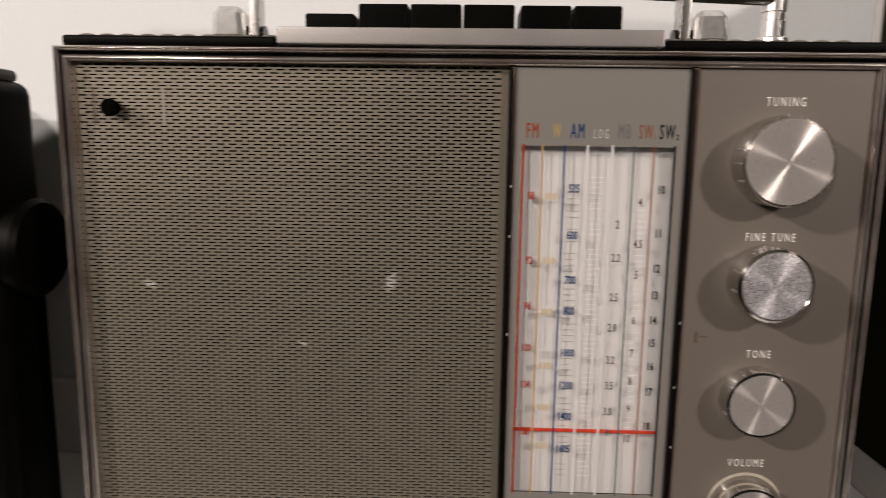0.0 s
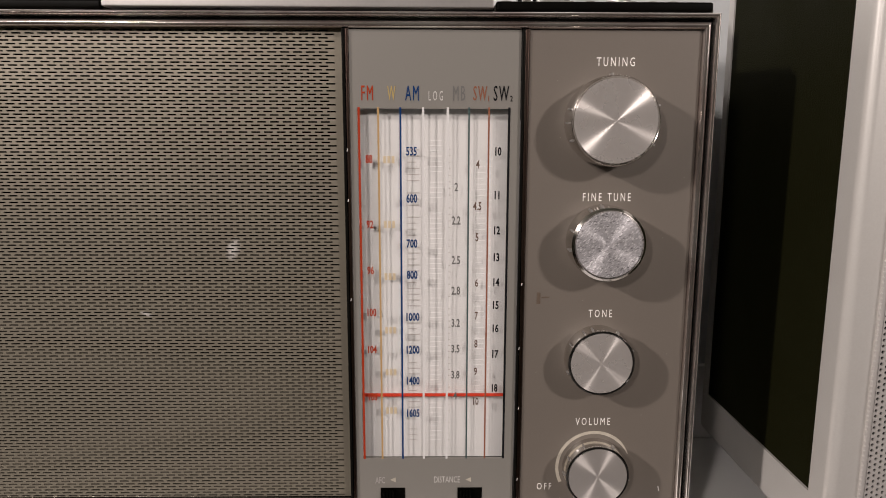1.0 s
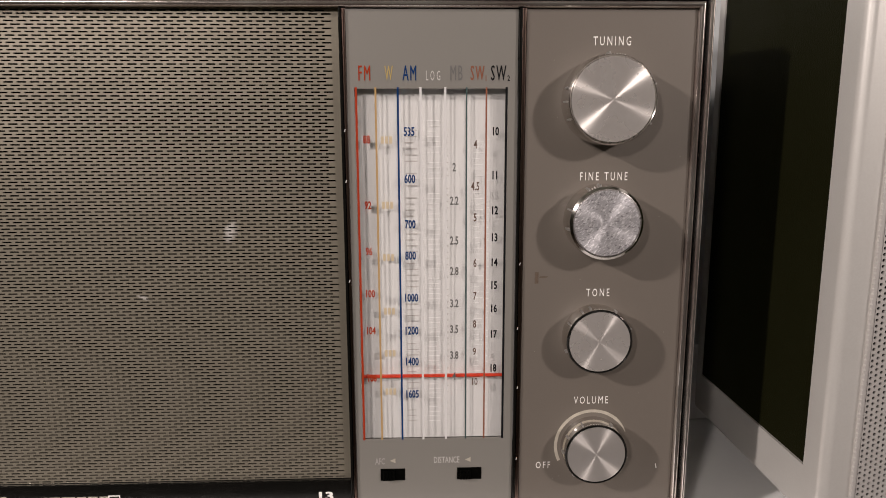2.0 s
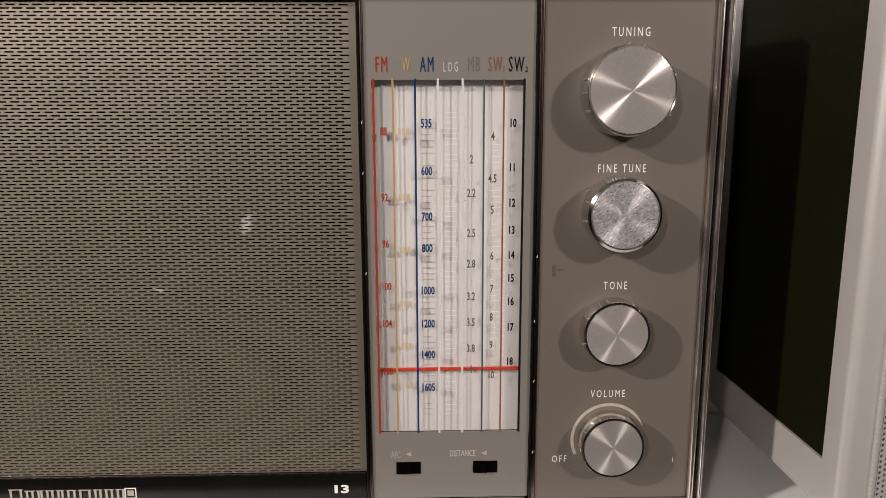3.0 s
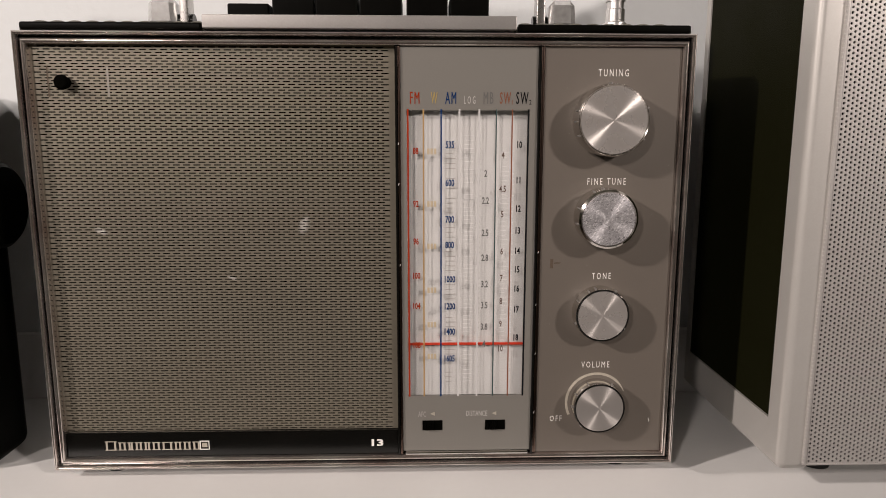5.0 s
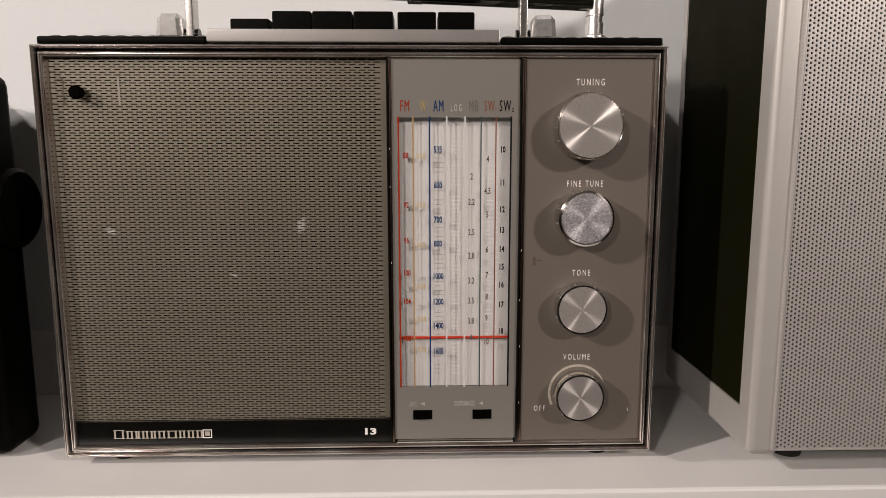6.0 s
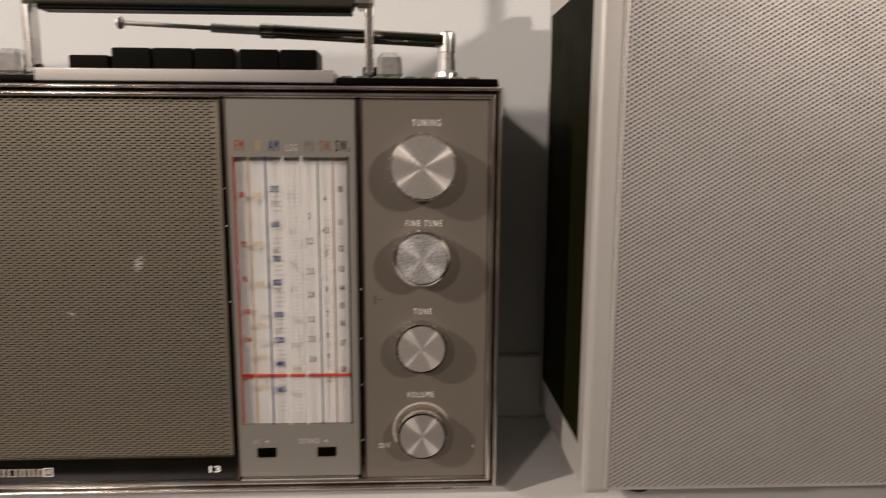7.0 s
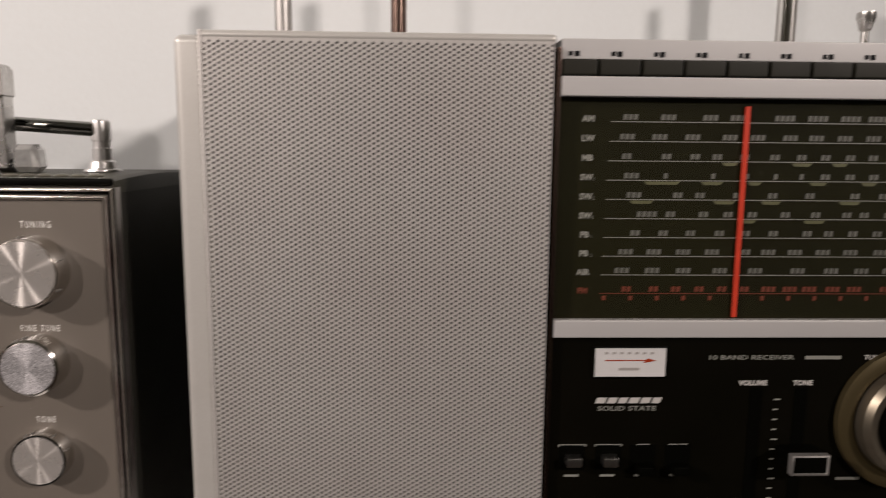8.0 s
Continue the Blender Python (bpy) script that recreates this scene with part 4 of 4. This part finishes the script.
    lettering("10 BAND RECEIVER", 0.4365, 0.1362, 0.0020, P, PALEINK, panel, stretch=1.60)
    bm = bmesh.new()
    quad(bm, 0.4605, 0.4765, 0.1353, 0.1369, P)
    part("mark", bm, PALEINK, panel)
    lettering("VOLUME", 0.4383, 0.1247, 0.0022, P, LABELWHITE, panel, stretch=1.05, bold=0.0001)
    lettering("TONE", 0.4605, 0.1247, 0.0022, P, LABELWHITE, panel, stretch=1.05, bold=0.0001)
    for x in (0.4400, 0.4600):
        part("slot", boxed(x - 0.0026, x + 0.0026, SY + 0.0008, SY + 0.0011, 0.040, 0.1225), MATTBLACK, panel)
    for k in range(12):
        bm = bmesh.new()
        z = 0.1168 - k * 0.0046
        quad(bm, 0.4480, 0.4510 if k % 4 == 0 else 0.4502, z, z + 0.0007, P)
        part("mark", bm, PALEINK, panel)
    for x, z in ((0.4400, 0.060), (0.4592, 0.0925)):
        s = part("slider_knob", boxed(x - 0.0078, x + 0.0078, SY - 0.012, SY + 0.001, z - 0.0042, z + 0.0042, bevel=0.001), BLACK, rec, "black slider knob edged in chrome", smooth=True)
        part("slider_rim", moulding(x - 0.0082, x + 0.0082, z - 0.0045, z + 0.0045, SY - 0.0122, [(0, 0.003), (0, 0), (0.0007, -0.0003), (0.0011, 0.0004)]), SATIN, s, smooth=True)
    for k, x in enumerate((0.3598, 0.3758, 0.3912, 0.4068)):
        s = part("toggle_switch", boxed(x - 0.0055, x + 0.0055, SY + 0.0009, SY + 0.0016, 0.0850, 0.0965), MATTBLACK, rec, "small toggle switch")
        up = k < 2
        z = 0.0905 if up else 0.0862
        part("lever", boxed(x - 0.0032, x + 0.0036, SY - 0.0045, SY + 0.001, z - 0.0022, z + 0.0022, bevel=0.0008), CHROME_DULL if up else BLACK, s, smooth=True)
        bm = bmesh.new()
        w = (0.0062, 0.0060, 0.0028, 0.0044)[k]
        quad(bm, x - w, x + w, 0.0958, 0.0969, P)
        quad(bm, x - 0.0032, x + 0.0032, 0.0818, 0.0829, P)
        part("mark", bm, PALEINK, panel)
    for x, r, w in ((0.3578, 0.0056, 0.0080), (0.3758, 0.0042, 0.0056)):
        part("jack_socket", lathe(bmesh.new(), [(r, 0), (r, 0.0016), (r * 0.85, 0.0022), (r * 0.55, 0.0020), (r * 0.5, -0.002)], (x, SY + 0.0011, 0.0552), n=28), BRASS, rec, "metal jack socket", smooth=True)
        part("socket_hole", lathe(bmesh.new(), [(r * 0.5, 0.0004), (r * 0.49, 0.0006)], (x, SY + 0.0001, 0.0552), n=20), MATTBLACK, rec)
        bm = bmesh.new()
        quad(bm, x - w * 0.75, x + w * 0.75, 0.0672, 0.0683, P)
        part("mark", bm, PALEINK, panel)
    bm = bmesh.new()
    quad(bm, 0.3500, 0.3835, 0.0622, 0.0625, P)
    part("mark", bm, PALEINK, panel)
    kx, kz = 0.5085, 0.1085
    dialk = part("tuning_knob", lathe(bmesh.new(), [(0.0325, 0), (0.0325, 0.003), (0.0300, 0.0042), (0.0262, 0.0036), (0.0255, 0.002)], (kx, SY + 0.0012, kz), n=72), BRASS, rec, "large tuning knob with a brass-coloured ring", smooth=True)
    part("ring", lathe(bmesh.new(), [(0.0250, 0), (0.0245, 0.008), (0.0225, 0.0105), (0.0190, 0.0100), (0.0185, 0.008)], (kx, SY + 0.0012, kz), n=72), NICKEL, dialk, smooth=True)
    part("cap", lathe(bmesh.new(), [(0.0184, 0.002), (0.0182, 0.012), (0.0165, 0.0135), (0.0004, 0.0130)], (kx, SY + 0.0012, kz), n=64), BLACK, dialk, smooth=True)
    lettering("TUNING", 0.4930, 0.1362, 0.0021, P, LABELWHITE, panel, stretch=1.1)
    bm = bmesh.new()
    quad(bm, 0.4790, 0.4900, 0.0795, 0.0808, P)
    part("mark", bm, PALEINK, panel)
    # aerial posts and handle posts rising from the top
    for x, y, r, mat, nm in ((0.2250, SY + 0.070, 0.0042, SATIN, "aerial"), (0.2815, SY + 0.075, 0.0040, BROWNCHROME, "handle_post"), (0.4790, SY + 0.075, 0.0030, CHROME, "handle_post"), (0.4900, SY + 0.095, 0.0050, SATIN, "handle_post")):
        part(nm, lathe(bmesh.new(), [(r * 0.6, 0), (r * 0.6, 0.012), (r * 0.95, 0.0125), (r * 0.95, 0.02), (r, 0.021), (r, 0.075), (r * 0.5, 0.076)], (x, y, Z1 - 0.002), "Z", 24), mat, rec, smooth=True)
    post = part("knob_post", lathe(bmesh.new(), [(0.0020, 0), (0.0020, 0.019), (0.0030, 0.020), (0.0046, 0.026), (0.0044, 0.0285), (0.001, 0.0290)], (0.5180, SY + 0.070, Z1 + 0.004), "Z", 20), CHROME_DULL, rec, smooth=True)
    for x in (0.2320, 0.600):
        for y in (SY + 0.0365, SY + 0.10):
            part("foot", lathe(bmesh.new(), [(0.0070, 0), (0.0075, 0.002), (0.0075, 0.0155)], (x, y, 0), "Z", 20), RUBBER, rec, smooth=True)


receiver()


# ---- black set at the near end of the shelf ----
def black_set():
    b = thing("small_black_radio", (-0.215, FY + 0.045, 0), "black plastic portable radio with a ribbed vent and side dial", "radio")
    X1, Y0 = -0.1720, FY + 0.008
    part("body", boxed(X1 - 0.125, X1, Y0, Y0 + 0.032, 0.0015, 0.196, bevel=0.006, seg=3), BLACK, b, smooth=True)
    # Unseen block added behind the body to cast its shadow on the wall.
    part("shadow_block", boxed(X1 - 0.25, X1 - 0.045, Y0 + 0.030, Y0 + 0.092, 0.0015, 0.192, bevel=0.006, seg=3), BLACK, b, smooth=True)
    part("top_cap", boxed(X1 - 0.121, X1 - 0.004, Y0 + 0.004, Y0 + 0.028, 0.1955, 0.2005, bevel=0.002), RIB, b, smooth=True)
    for k in range(9):
        z = 0.158 + k * 0.0040
        part("rib", boxed(X1 - 0.118, X1 - 0.0012, Y0 - 0.0014, Y0 + 0.002, z, z + 0.0022, bevel=0.0005), RIB, b)
    part("side_dial", lathe(bmesh.new(), [(0.0185, 0), (0.0205, 0.0015), (0.0205, 0.0065), (0.0185, 0.0085), (0.0004, 0.0088)], (X1 - 0.001, Y0 + 0.018, 0.1285), "X", 40), BLACK, b, "round black side dial", smooth=True)
    part("badge", boxed(X1 - 0.019, X1 - 0.012, Y0 - 0.0012, Y0 + 0.001, 0.1245, 0.1300, bevel=0.0006), CHROME_DULL, b, smooth=True)


black_set()
